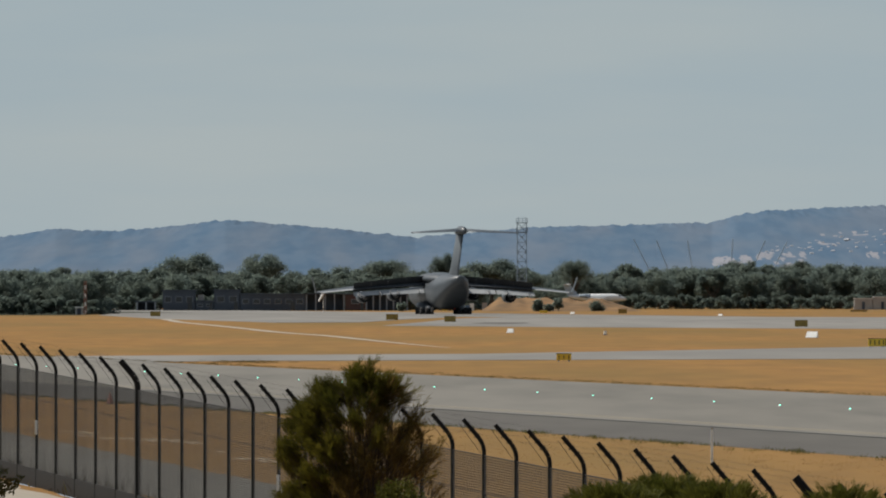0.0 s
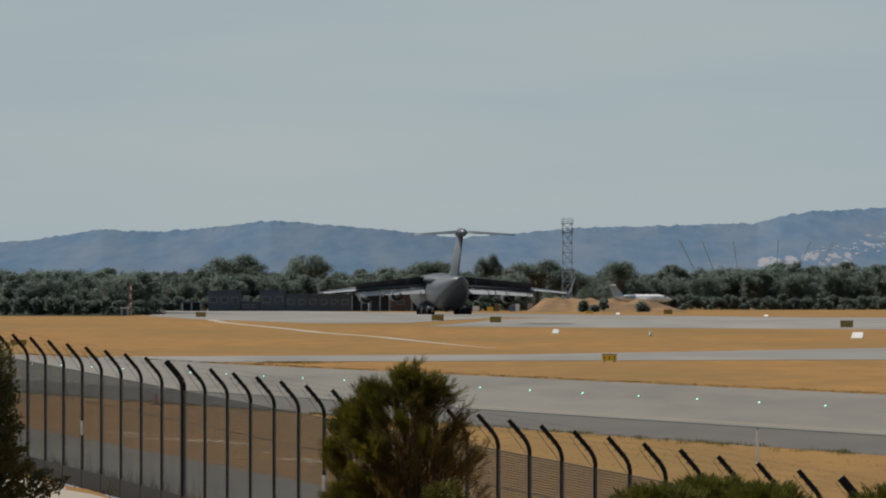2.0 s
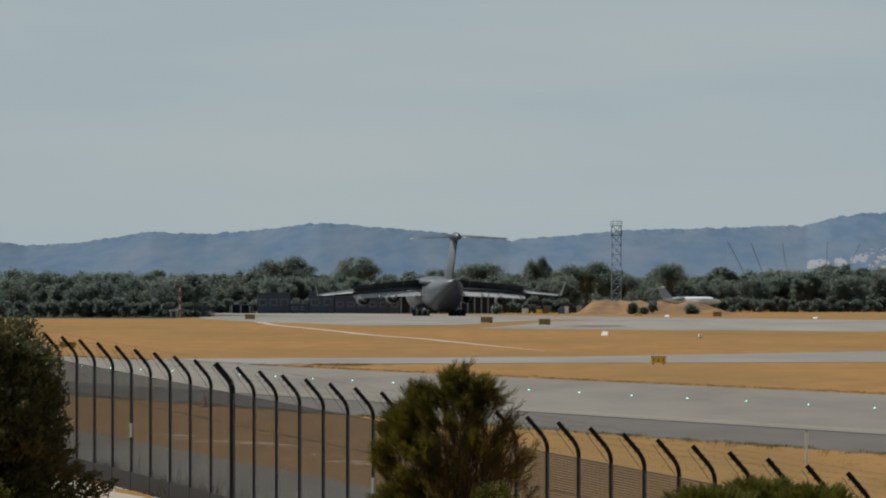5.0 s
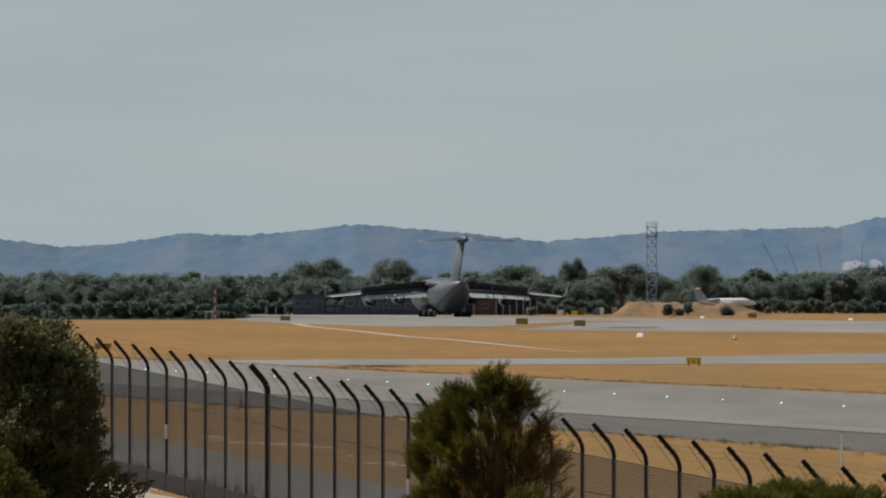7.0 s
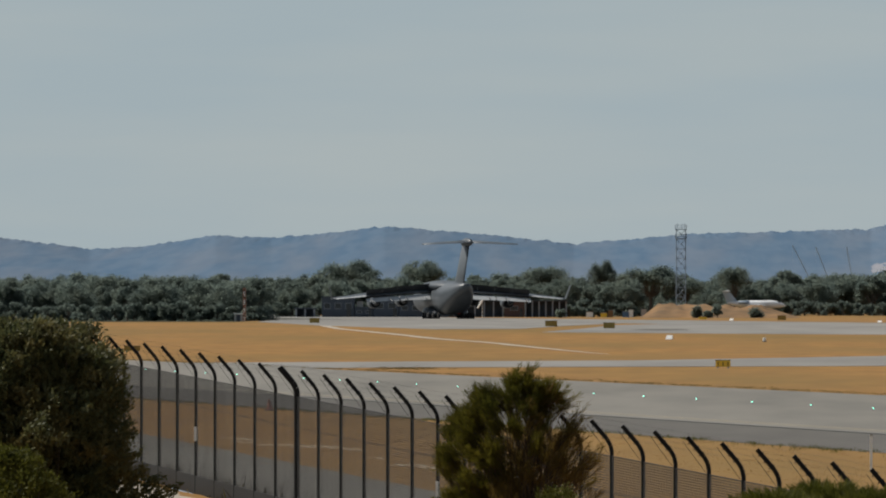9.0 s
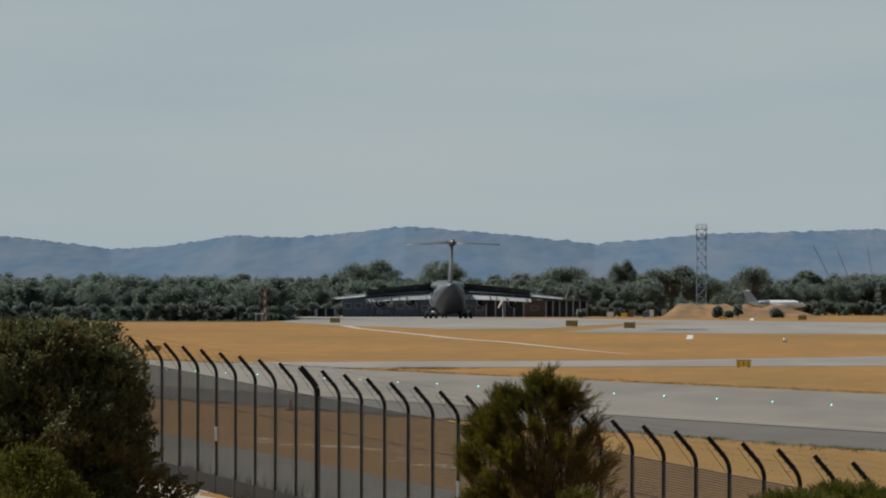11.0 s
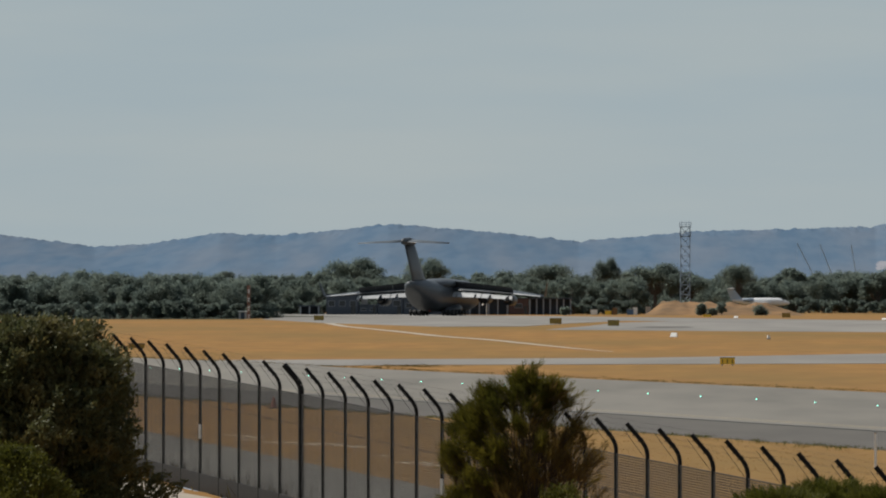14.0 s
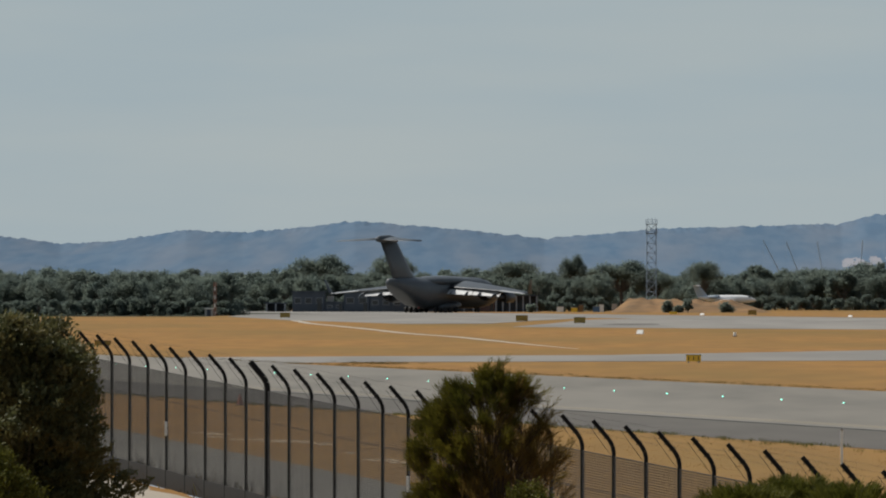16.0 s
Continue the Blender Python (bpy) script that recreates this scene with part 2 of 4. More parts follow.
def strip(name, pts, z, material, label, category, thick=0.3, kind="structure"):
    """A slab with this outline, its top z above the airfield."""
    bm = BM()
    top = [bm.verts.new((x, y, z + far_z(y))) for x, y in pts]
    low = [bm.verts.new((x, y, z - thick + far_z(y))) for x, y in pts]
    bm.faces.new(top)
    n = len(pts)
    for k in range(n):
        bm.faces.new((top[k], low[k], low[(k + 1) % n], top[(k + 1) % n]))
    bmesh.ops.recalc_face_normals(bm, faces=bm.faces[:])
    return tagged(part(name, bm, material), label, category, kind=kind)


def along(p, angle, d, side=0.0):
    """From p, d metres along a bearing (degrees anticlockwise from straight ahead) and side metres to its right."""
    a = radians(angle)
    return (p[0] - math.sin(a) * d + math.cos(a) * side, p[1] + math.cos(a) * d + math.sin(a) * side)


def lane(name, p, angle, d0, d1, s0, s1, z, material, label, category):
    return strip(name, [along(p, angle, d0, s0), along(p, angle, d0, s1), along(p, angle, d1, s1), along(p, angle, d1, s0)], z, material, label, category)


# ---- pavements ----
TAXI, TAXI_DIR = (3.8, 565.0), 9.4
lane("taxiway", TAXI, TAXI_DIR, -420, 420, -18.0, 11.4, 0.03, M["asphalt"], "long grey asphalt taxiway with a faded yellow line", "taxiway")
lane("taxiway_shoulder", TAXI, TAXI_DIR, -420, 420, -27.0, -18.1, 0.015, M["shoulder"], "darker asphalt shoulder beside the taxiway", "shoulder")
for s in (-16.6, -16.0):
    tagged(lane("trim", TAXI, TAXI_DIR, -420, 400, s, s + 0.1, 0.036, M["paint_yellow"], "thin faded yellow taxiway line", "marking"), kind="structure")
strip("cross_taxiway", [(-60, 815), (2.8, 873), (37.4, 978), (85, 1120), (130, 880), (31, 812), (-13.6, 790), (-40, 740)], 0.022, M["concrete"],
      "grey crossing taxiway between two grass strips", "taxiway")
lane("perimeter_road", (-4.4, 298), 5.8, -160, 400, -9.0, 0.0, 0.02, M["asphalt"], "grey perimeter road behind the fence", "road")
RUN, RUN_DIR = (0.0, 2228.0), 9.0
lane("runway", RUN, RUN_DIR, -1000, 900, -27, 22, 0.05, M["concrete"], "pale grey concrete runway shimmering in heat", "runway")
strip("runway_apron", [(-8, 1530), (15.5, 1466), (53, 1396), (160, 1300), (160, 1900), (20, 2060), (2, 1900), (-3, 1690)], 0.03, M["concrete"], "pale concrete turning apron beside the runway", "apron")
strip("far_taxiway", [(-64, 2150), (-58, 2060), (-46, 1880), (-24, 1665), (-12, 1680), (-6, 1850), (10, 2150), (-40, 2370), (-66, 2370)], 0.035, M["concrete"],
      "pale far taxiway joining the runway", "taxiway")
# added dark strip that carries the trees' shaded foot down to the pavement
strip("far_scrub", [(-400, 2150), (-68, 2150), (-66.5, 2371), (-46, 2371), (-60, 2660), (-400, 2660)], 0.03, M["scrub"], "dark ground strip added as the shaded foot of the far trees", "yard")


strip("tar_stain", [(4.1, 1622), (7.7, 1600), (12.3, 1628), (11.7, 1662), (6.1, 1668)], 0.045, M["shoulder"],
      "dark tar stain on the pale apron", "stain")


def build_track():
    """A dirt track that wanders towards the camera and thins out."""
    bends = ((-49.0, 1985, 1.1), (-38.5, 1690, 1.0), (-27.5, 1480, 1.0), (-18.5, 1290, 0.95), (-11.2, 1180, 0.85), (-6.2, 1080, 0.7), (-2.5, 1010, 0.5), (0.5, 960, 0.25))
    ys = [b[1] for b in bends][::-1]
    left, right = [], []
    for k in range(60):
        y = 960 + k * 1025 / 59
        x, w = (float(np.interp(y, ys, [b[c] for b in bends][::-1])) for c in (0, 2))
        w *= 0.72
        wob = 0.25 * noise.noise(Vector((y / 23, 0.4, 0)))
        left.append((x + wob - w * (1 + 0.3 * noise.noise(Vector((y / 9, 1.4, 0)))), y))
        right.append((x + wob + w * (1 + 0.3 * noise.noise(Vector((y / 9, 7.4, 0)))), y))
    v = [(x, y, 0.025 + far_z(y)) for p in zip(left, right) for x, y in p]
    me = bpy.data.meshes.new("track")
    me.from_pydata(v, [], [(2 * k, 2 * k + 1, 2 * k + 3, 2 * k + 2) for k in range(59)])
    me.materials.append(M["sand"])
    tagged(new("track", me), "pale dirt track across the dry grass", "track", kind="structure")


build_track()


# ---- fence ----
FENCE_YAW = math.degrees(math.atan(0.1639))
BAY = 3.04
RISE = -0.0522 / BAY


def fence_at(i):
    y = 252 - 3.0 * i
    return fence_x(y), y, fence_z(y)


def share(name, me, parent, m=None, label=""):
    """One more part on a mesh that alike parts share."""
    ob = new(name, me)
    ob.parent = parent
    if m is not None:
        ob.matrix_basis = m
    return tagged(ob, label)


def post_meshes(r):
    post = mesh_of("post", tube(BM(), (0, 0, -0.4), (0, 0, 2.52), r, n=12), M["fence_black"])
    bm = BM()
    pts = [(0, 0, 2.5), (-0.02, 0, 2.60), (-0.075, 0, 2.70), (-0.33, 0, 3.0)]
    for a, b in zip(pts, pts[1:]):
        tube(bm, a, b, r * 1.05, n=8)
    for k in range(3):
        x, z = -0.11 - 0.08 * k, 2.74 + 0.094 * k
        tube(bm, (x - 0.045, 0, z - 0.03), (x + 0.035, 0, z + 0.03), 0.01, n=5)
    return post, mesh_of("arm", bm, M["fence_black"])


def bay_mesh():
    """A welded panel: close level wires on thin uprights."""
    bm = BM()
    for k in range(60):
        z = 0.06 + 0.04 * k
        tube(bm, (0, 0, z), (0, BAY, z + RISE * BAY), 0.0074, n=4, caps=False)
    for k in range(40):
        y = (k + 0.5) * BAY / 40
        tube(bm, (0.006, y, 0.02 + RISE * y), (0.006, y, 2.43 + RISE * y), 0.0033, n=3, caps=False)
    return mesh_of("mesh", bm, M["wire"])


def strand_mesh(barbed):
    bm = BM()
    tube(bm, (0, 0, 0), (0, BAY, RISE * BAY), 0.0004 if barbed else 0.005, n=4, caps=False)
    if barbed:
        for j in range(24):
            y = (j + 0.5) * BAY / 24
            tube(bm, (-0.022, y, RISE * y - 0.022), (0.022, y + 0.02, RISE * y + 0.022), 0.0005, n=3, caps=False)
    return mesh_of("barbed_strand" if barbed else "line_wire", bm, M["wire"] if barbed else M["fence_black"])


def build_fence():
    fence = thing("security_fence", "tall black welded-mesh security fence with barbed strands on leaning arms", "fence")
    thin, thick = post_meshes(0.033), post_meshes(0.056)
    mesh, wire, barb = bay_mesh(), strand_mesh(False), strand_mesh(True)
    bm = BM()
    vs = [bm.verts.new(p) for p in ((0.01, 0, 0.0), (0.01, BAY, RISE * BAY), (0.01, BAY, 0.42 + RISE * BAY), (0.01, 0, 0.42))]
    bm.faces.new(vs)
    r = bmesh.ops.extrude_face_region(bm, geom=bm.faces[:])
    bmesh.ops.translate(bm, verts=[v for v in r["geom"] if isinstance(v, bmesh.types.BMVert)], vec=(0.012, 0, 0))
    foot = mesh_of("bottom_strip", bm, M["fence_black"])
    tag = mesh_of("tag", box(BM(), -0.035, 0.035, -0.085, -0.075, 1.13, 1.42, 0.003), M["white"])
    rail = mesh_of("bottom_rail", tube(BM(), (0, 0, 0.03), (0, BAY, 0.03 + RISE * BAY), 0.03, n=6), M["tower"])
    stay = mesh_of("stay", tube(BM(), (-0.40, 0, 2.94), (-0.05, 0, 2.46), 0.004, n=5), M["wire"])
    for i in range(-6, 36):
        x, y, z = fence_at(i)
        pm, am = thick if i in (10, 32) else thin
        p = share("post", pm, fence, pose(x, y, z), "thick black strainer post" if i in (10, 32) else "")
        share("arm", am, p)
        share("stay", stay, p)
        if i in (5, 16, 27):
            share("tag", tag, p, None, "small white tag on the post")
        if i == 35:
            break
        bay = share("mesh", mesh, fence, pose(x, y, z, 0, 0, 180 + FENCE_YAW))
        for h in (0.62, 1.84, 2.43):
            share("line_wire", wire, bay, pose(0, 0, h))
        for k in range(4):
            share("barbed_strand", barb, bay, pose(0.09 + 0.09 * k, 0, 2.76 + 0.1 * k))
        share("bottom_strip", foot, bay, None, "dark strip along the foot of the mesh")
        share("bottom_rail", rail, bay)


build_fence()


# ---- the transport aircraft ----
def oval(y, cx, cz, rx, rz, n=28, flat=0.0):
    pts = []
    for k in range(n):
        a = k * math.tau / n
        z = math.sin(a) * rz
        if z < 0:
            z *= 1 - flat
        pts.append((cx + math.cos(a) * rx, y, cz + z))
    return pts


def hull(y, top, low, rx, square=1.0, n=36):
    """A body section: round above, below as square as its power says."""
    pts, cz, rz = [], (top + low) / 2, (top - low) / 2
    for k in range(n):
        c, v = math.cos(k * math.tau / n), math.sin(k * math.tau / n)
        p = square if v < 0 else 1.0
        pts.append((math.copysign(abs(c) ** p, c) * rx, y, cz + math.copysign(abs(v) ** p, v) * rz))
    return pts


def foil(le, chord, z, x, thick, n=7):
    """A wing section at span x: leading edge at y = le, running back by chord."""
    up, lo = [], []
    for k in range(n):
        u = (1 - math.cos(math.pi * k / (n - 1))) / 2
        h = thick * chord * 2.2 * math.sqrt(max(u, 0)) * (1 - u) + 0.004
        t = (0.6 - u) * 0.07 * chord
        up.append((x, le - u * chord, z + t + h))
        lo.append((x, le - u * chord, z + t - h * 0.55))
    return up + lo[::-1]


def wing_at(s):
    """Leading edge, chord and height of the wing s metres out from the middle."""
    u = s / 25.0
    return 14.3 - 12.3 * u, 13.0 - 10.2 * u, 6.0 - 1.0 * u - 0.9 * u * u


def flap_box(side, s0, s1, hinge, length, angle, thick, drop=0.0):
    """A panel between two spans, hinged at this share of the chord, turned by angle (positive: trailing edge down)."""
    bm = BM()
    rings = []
    for s in (s0, s1):
        le, c, z = wing_at(s)
        y, a = le - hinge * c, radians(angle)
        ln = length * (c / 9.0 + 0.4) / 1.4
        d, nrm = Vector((0, -math.cos(a), -math.sin(a))), Vector((0, -math.sin(a), math.cos(a)))
        o = Vector((side * s, y, z - drop))
        rings.append([o + nrm * thick * 0.5, o + d * ln * 0.4 + nrm * thick * 0.6, o + d * ln, o + d * ln * 0.4 - nrm * thick * 0.5, o - nrm * thick * 0.5])
    return loft(bm, rings)


def spoiler(t, side, s0, s1):
    """A panel hinged on the rear spar; returns it with its hinge pose."""
    ends = []
    for s in (s0, s1):
        le, c, z = wing_at(s)
        ends.append((Vector((side * s, le - 0.60 * c, z - 0.45)), 1.4 + 0.085 * c))
    (a, la), (b, lb) = ends if side > 0 else ends[::-1]
    mid, ax = (a + b) / 2, (b - a).normalized()
    hinge = Matrix((ax, Vector((0, 0, 1)).cross(ax).normalized(), ax.cross(Vector((0, 0, 1)).cross(ax)).normalized())).transposed().to_4x4()
    hinge.translation = mid
    h = (b - a).length / 2
    rings = [[(x, 0.06, 0.05), (x, -ln * 0.5, 0.06), (x, -ln, 0.01), (x, -ln * 0.5, -0.05), (x, 0.06, -0.04)] for x, ln in ((-h, la), (h, lb))]
    return part("spoiler", loft(BM(), rings), M["plane_dark"], t, "spoiler panel on the wing, its backlit shade put into the dark colour", hinge), hinge


def build_transport():
    t = thing("transport_aircraft", "large grey four-engined military transport aircraft on its landing roll", "aircraft")
    # barrel and upswept tail
    rings = []
    for y, top, low, rx, sq in ((29.4, 3.65, 3.35, 0.15, 1), (28.6, 4.6, 2.6, 1.1, 1), (27, 5.9, 1.9, 2.1, 1), (24.5, 7.05, 1.35, 2.9, 1), (21, 7.65, 0.95, 3.35, 1), (17, 7.73, 0.87, 3.43, 1),
                                (-2, 7.73, 0.87, 3.43, 0.85), (-4.5, 7.73, 1.1, 3.43, 0.62), (-7, 7.7, 1.8, 3.3, 0.5), (-9.5, 7.65, 2.7, 3.05, 0.45), (-12, 7.6, 3.7, 2.65, 0.42),
                                (-14, 7.55, 4.55, 2.15, 0.45), (-15.8, 7.5, 5.3, 1.6, 0.55), (-17, 7.4, 5.9, 0.95, 0.75), (-17.5, 7.2, 6.2, 0.4, 1)):
        rings.append(hull(y, top, low, rx, sq))
    part("fuselage", loft(BM(), rings), M["plane"], t, smooth=True)
    part("wing_fairing", loft(BM(), [oval(16, 0, 6.7, 1.6, 0.5), oval(13, 0, 6.8, 3.2, 1.1), oval(6, 0, 6.85, 3.7, 1.25), oval(0, 0, 6.8, 3.5, 1.2), oval(-4, 0, 6.7, 2.0, 0.9), oval(-7, 0, 6.8, 0.5, 0.4)]), M["plane"], t, smooth=True)
    # wings, winglets, engines, flaps, spoilers
    spoilers = []
    for side in (-1, 1):
        rings = []
        for s in (1.5, 6, 10, 14, 18, 22, 25):
            le, c, z = wing_at(s)
            rings.append(foil(le, c * 0.82, z, side * s, 0.115 - 0.0012 * s))
        part("wing", loft(BM(), rings), M["plane"], t, smooth=True)
        le, c, z = wing_at(25)
        w = []
        for u, k in ((0, 0), (0.25, 0.25), (1, 1)):
            x, zz, cc, l2 = side * (25 + 0.95 * k), z + 3.0 * k, 1.9 - 1.0 * k, le - 1.6 * k - 0.4
            w.append([(x - side * 0.08, l2, zz), (x, l2 - cc * 0.5, zz), (x - side * 0.08, l2 - cc, zz), (x - side * 0.2, l2 - cc * 0.5, zz + 0.04)])
        part("winglet", loft(BM(), w), M["plane"], t)
        for s0, s1 in ((3.6, 10.2), (10.4, 17.6)):
            part("flap", flap_box(side, s0, s1, 0.80, 1.6, 32, 0.24, 0.75), M["plane_light"], t, "extended wing flap, its sunlit brightness put into the pale colour")
        part("aileron", flap_box(side, 17.8, 24.2, 0.80, 1.5, 8, 0.12), M["plane_light"], t)
        for s0, s1 in ((3.5, 6.97), (7.0, 10.47), (10.5, 13.97), (14.0, 17.5)):
            spoilers.append(spoiler(t, side, s0, s1))
        for s in (4.6, 8.9, 12.4, 16.6):
            le, c, z = wing_at(s)
            y = le - c * 0.55
            rr = [oval(y + 0.6, side * s, z - 0.55, 0.06, 0.06, 8), oval(y - 1.2, side * s, z - 0.95, 0.22, 0.36, 8), oval(y - 3.4, side * s, z - 1.25, 0.16, 0.3, 8), oval(y - 5.0, side * s, z - 1.9, 0.04, 0.06, 8)]
            part("hinge_fairing", loft(BM(), rr), M["plane"], t, smooth=True)
        for s, zc in ((7.7, 3.7), (14.3, 3.3)):
            le, c, z = wing_at(s)
            y0 = le + 4.6
            rr = [oval(y0 - d, side * s, zc, r, r, 20) for d, r in ((0, 0.95), (0.4, 1.12), (2.6, 1.16), (4.6, 1.0), (4.5, 0.9), (3.2, 0.8))]
            e = part("engine", loft(BM(), rr), M["plane"], t, "grey engine nacelle with a dark exhaust", smooth=True)
            part("exhaust", loft(BM(), [oval(y0 - d, side * s, zc, r, r, 16) for d, r in ((3.4, 0.7), (4.9, 0.62), (6.2, 0.42), (7.0, 0.06))]), M["plane_dark"], e, smooth=True)
            pr = [[(side * s - 0.22, y0 - 1.6, zc + 1.2), (side * s + 0.22, y0 - 1.6, zc + 1.2), (side * s + 0.22, le - 3.4, z - 0.5), (side * s - 0.22, le - 3.4, z - 0.5)],
                  [(side * s - 0.1, y0 - 2.4, zc + 1.9), (side * s + 0.1, y0 - 2.4, zc + 1.9), (side * s + 0.1, le - 1.2, z + 0.1), (side * s - 0.1, le - 1.2, z + 0.1)]]
            part("pylon", loft(BM(), pr), M["plane"], t)
        # wheel sponsons
        rr = [oval(8.5, side * 3.0, 1.6, 0.5, 0.5, 16), oval(6.5, side * 3.3, 1.5, 1.2, 0.95, 16), oval(3.5, side * 3.3, 1.4, 1.4, 0.95, 16), oval(0.8, side * 3.1, 1.2, 0.9, 0.6, 16), oval(-0.6, side * 2.8, 1.1, 0.25, 0.2, 16)]
        part("gear_fairing", loft(BM(), rr), M["plane"], t, smooth=True)
        for y in (3.6, 1.0, -1.4):
            for x in (2.6, 3.7, 4.8):
                w = part("wheel", loft(BM(), [[(side * x + dx, y + r * math.cos(k * math.tau / 16), 0.66 + r * math.sin(k * math.tau / 16)) for k in range(16)]
                                              for dx, r in ((-0.24, 0.4), (-0.2, 0.62), (0, 0.66), (0.2, 0.62), (0.24, 0.4))]), M["tyre"], t)
    for x in (-0.35, 0.35):
        part("nose_wheel", loft(BM(), [[(x + dx, 21.5 + r * math.cos(k * math.tau / 16), 0.5 + r * math.sin(k * math.tau / 16)) for k in range(16)]
                                       for dx, r in ((-0.16, 0.3), (-0.12, 0.48), (0.12, 0.48), (0.16, 0.3))]), M["tyre"], t)
    part("nose_leg", tube(BM(), (0, 21.5, 0.5), (0, 21.5, 2.0), 0.14), M["metal"], t)
    # fin and tailplane
    fin = []
    for z, le, c in ((6.6, -3.6, 12.2), (7.9, -6.0, 9.8), (8.8, -7.3, 8.9), (15.4, -13.7, 7.2)):
        r = []
        for sgn in (1, -1):
            us = [k / 6 for k in range(7)]
            for u in (us if sgn > 0 else us[::-1]):
                r.append((sgn * (0.115 * c * 2.0 * math.sqrt(u) * (1 - u) * 0.55 + 0.02), le - u * c, z))
        fin.append(r)
    part("fin", loft(BM(), fin), M["plane"], t, smooth=True)
    part("tail_bullet", loft(BM(), [oval(-13.2, 0, 15.6, 0.1, 0.1, 14), oval(-14.6, 0, 15.8, 0.6, 0.65, 14), oval(-17.5, 0, 16.0, 0.85, 0.85, 14), oval(-21.0, 0, 15.95, 0.7, 0.75, 14), oval(-22.6, 0, 15.8, 0.2, 0.35, 14)]), M["plane"], t, smooth=True)
    for side in (-1, 1):
        rings = [foil(-15.8 - 4.3 * u, 5.6 - 3.1 * u, 15.95 - 0.45 * u, side * (0.2 + 9.8 * u), 0.075) for u in (0, 0.33, 0.66, 1)]
        part("tailplane", loft(BM(), rings), M["plane"], t, smooth=True)
    part("tail_light", loft(BM(), [oval(-5.6, 0.9, 1.05, 0.12, 0.12, 8), oval(-5.9, 0.9, 1.05, 0.12, 0.12, 8)]), M["red_lens"], t, "small red light under the tail ramp")
    return t, spoilers


transport, spoiler_panels = build_transport()


# ---- hills on the skyline ----
RIDGE_X = [-900, -245, -223, -200, -180, -151, -129, -107, -85, -63, -41, -11, 15, 37, 81, 105, 114, 125, 147, 173, 500]
RIDGE_H = [22, 27.6, 25.4, 22.2, 23.2, 27.6, 26.7, 28.5, 31.2, 29.4, 27.6, 24.3, 26.5, 28.3, 29.4, 30.2, 32.9, 34.6, 35.7, 36.9, 38]


def hill_z(x, y):
    h = float(np.interp(x * 4520 / y, RIDGE_X, RIDGE_H))
    u = (y - 3500) / 1020
    k = u if u <= 1 else max(0.0, 1 - 1.9 * (u - 1))
    b = noise.fractal(Vector((x / 70, y / 120, 0.3)), 1.0, 2.0, 4)
    wood = 0.3 * noise.noise(Vector((x / 4.0, y / 40, 0))) + 0.3 * noise.noise(Vector((x / 1.4, y / 15, 5)))
    return h * k * (1 + 0.05 * b * max(0.0, 1 - u ** 6)) + wood * (0.3 + 1.6 * sm(0.88, 0.98, k)) * min(k * 2, 1) - 0.1


def build_hills():
    xs = [-900 + 10 * i for i in range(60)] + [-300 + 0.8 * i for i in range(750)] + [300 + 10 * i for i in range(60)]
    rows = [(3500 + 15 * i, 0) for i in range(70)] + [(4620, 0), (4850, 0)]
    verts = [(x, y, hill_z(x, y)) for y, _ in rows for x in xs]
    w = len(xs)
    me = bpy.data.meshes.new("hills")
    me.from_pydata(verts, [], [(j * w + i, j * w + i + 1, (j + 1) * w + i + 1, (j + 1) * w + i) for j in range(len(rows) - 1) for i in range(w - 1)])
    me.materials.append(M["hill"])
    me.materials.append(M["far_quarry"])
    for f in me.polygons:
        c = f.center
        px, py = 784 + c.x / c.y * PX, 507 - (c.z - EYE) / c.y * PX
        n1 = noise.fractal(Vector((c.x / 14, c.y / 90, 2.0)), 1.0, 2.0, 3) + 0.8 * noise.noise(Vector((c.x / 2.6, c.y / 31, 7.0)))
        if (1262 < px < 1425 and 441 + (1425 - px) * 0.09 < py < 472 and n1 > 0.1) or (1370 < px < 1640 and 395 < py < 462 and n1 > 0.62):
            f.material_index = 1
    me.polygons.foreach_set("use_smooth", [True] * len(me.polygons))
    tagged(new("backdrop_hills", me), "long wooded range of hills with blue air haze put into its colour", "hills", kind="structure")


build_hills()


# ---- trees ----
def leaf_mesh(name, pts, material):
    """Leaves as small four-cornered blades: (place, along, across)."""
    v, f = [], []
    for p, u, w in pts:
        k = len(v)
        v += [tuple(p - u * 0.5), tuple(p - w * 0.5 + u * 0.05), tuple(p + u * 0.5), tuple(p + w * 0.5 + u * 0.05)]
        f.append((k, k + 1, k + 2, k + 3))
    me = bpy.data.meshes.new(name)
    me.from_pydata(v, [], f)
    me.materials.append(material)
    return me


def rnd_dir(rng):
    return Vector((rng.gauss(0, 1), rng.gauss(0, 1), rng.gauss(0, 1))).normalized()


def lobe_leaves(rng, lobes, count, size, squash=0.8):
    tot, out = sum(r ** 2 for _, r in lobes), []
    for c, r in lobes:
        for _ in range(int(count * r * r / tot)):
            d = rnd_dir(rng)
            p = Vector(c) + Vector((d.x, d.y, d.z * squash)) * r * (0.25 + (1.0 if rng.random() < 0.6 else 1.45) * rng.random() ** 0.7)
            d = (d + 0.9 * rnd_dir(rng) + Vector((0, 0, 0.4))).normalized()
            u = d.cross(rnd_dir(rng)).normalized()
            out.append((p, u * size * rng.uniform(0.8, 2.0), (d + 0.7 * rnd_dir(rng)).cross(u).normalized() * size * rng.uniform(0.7, 1.5)))
    return out


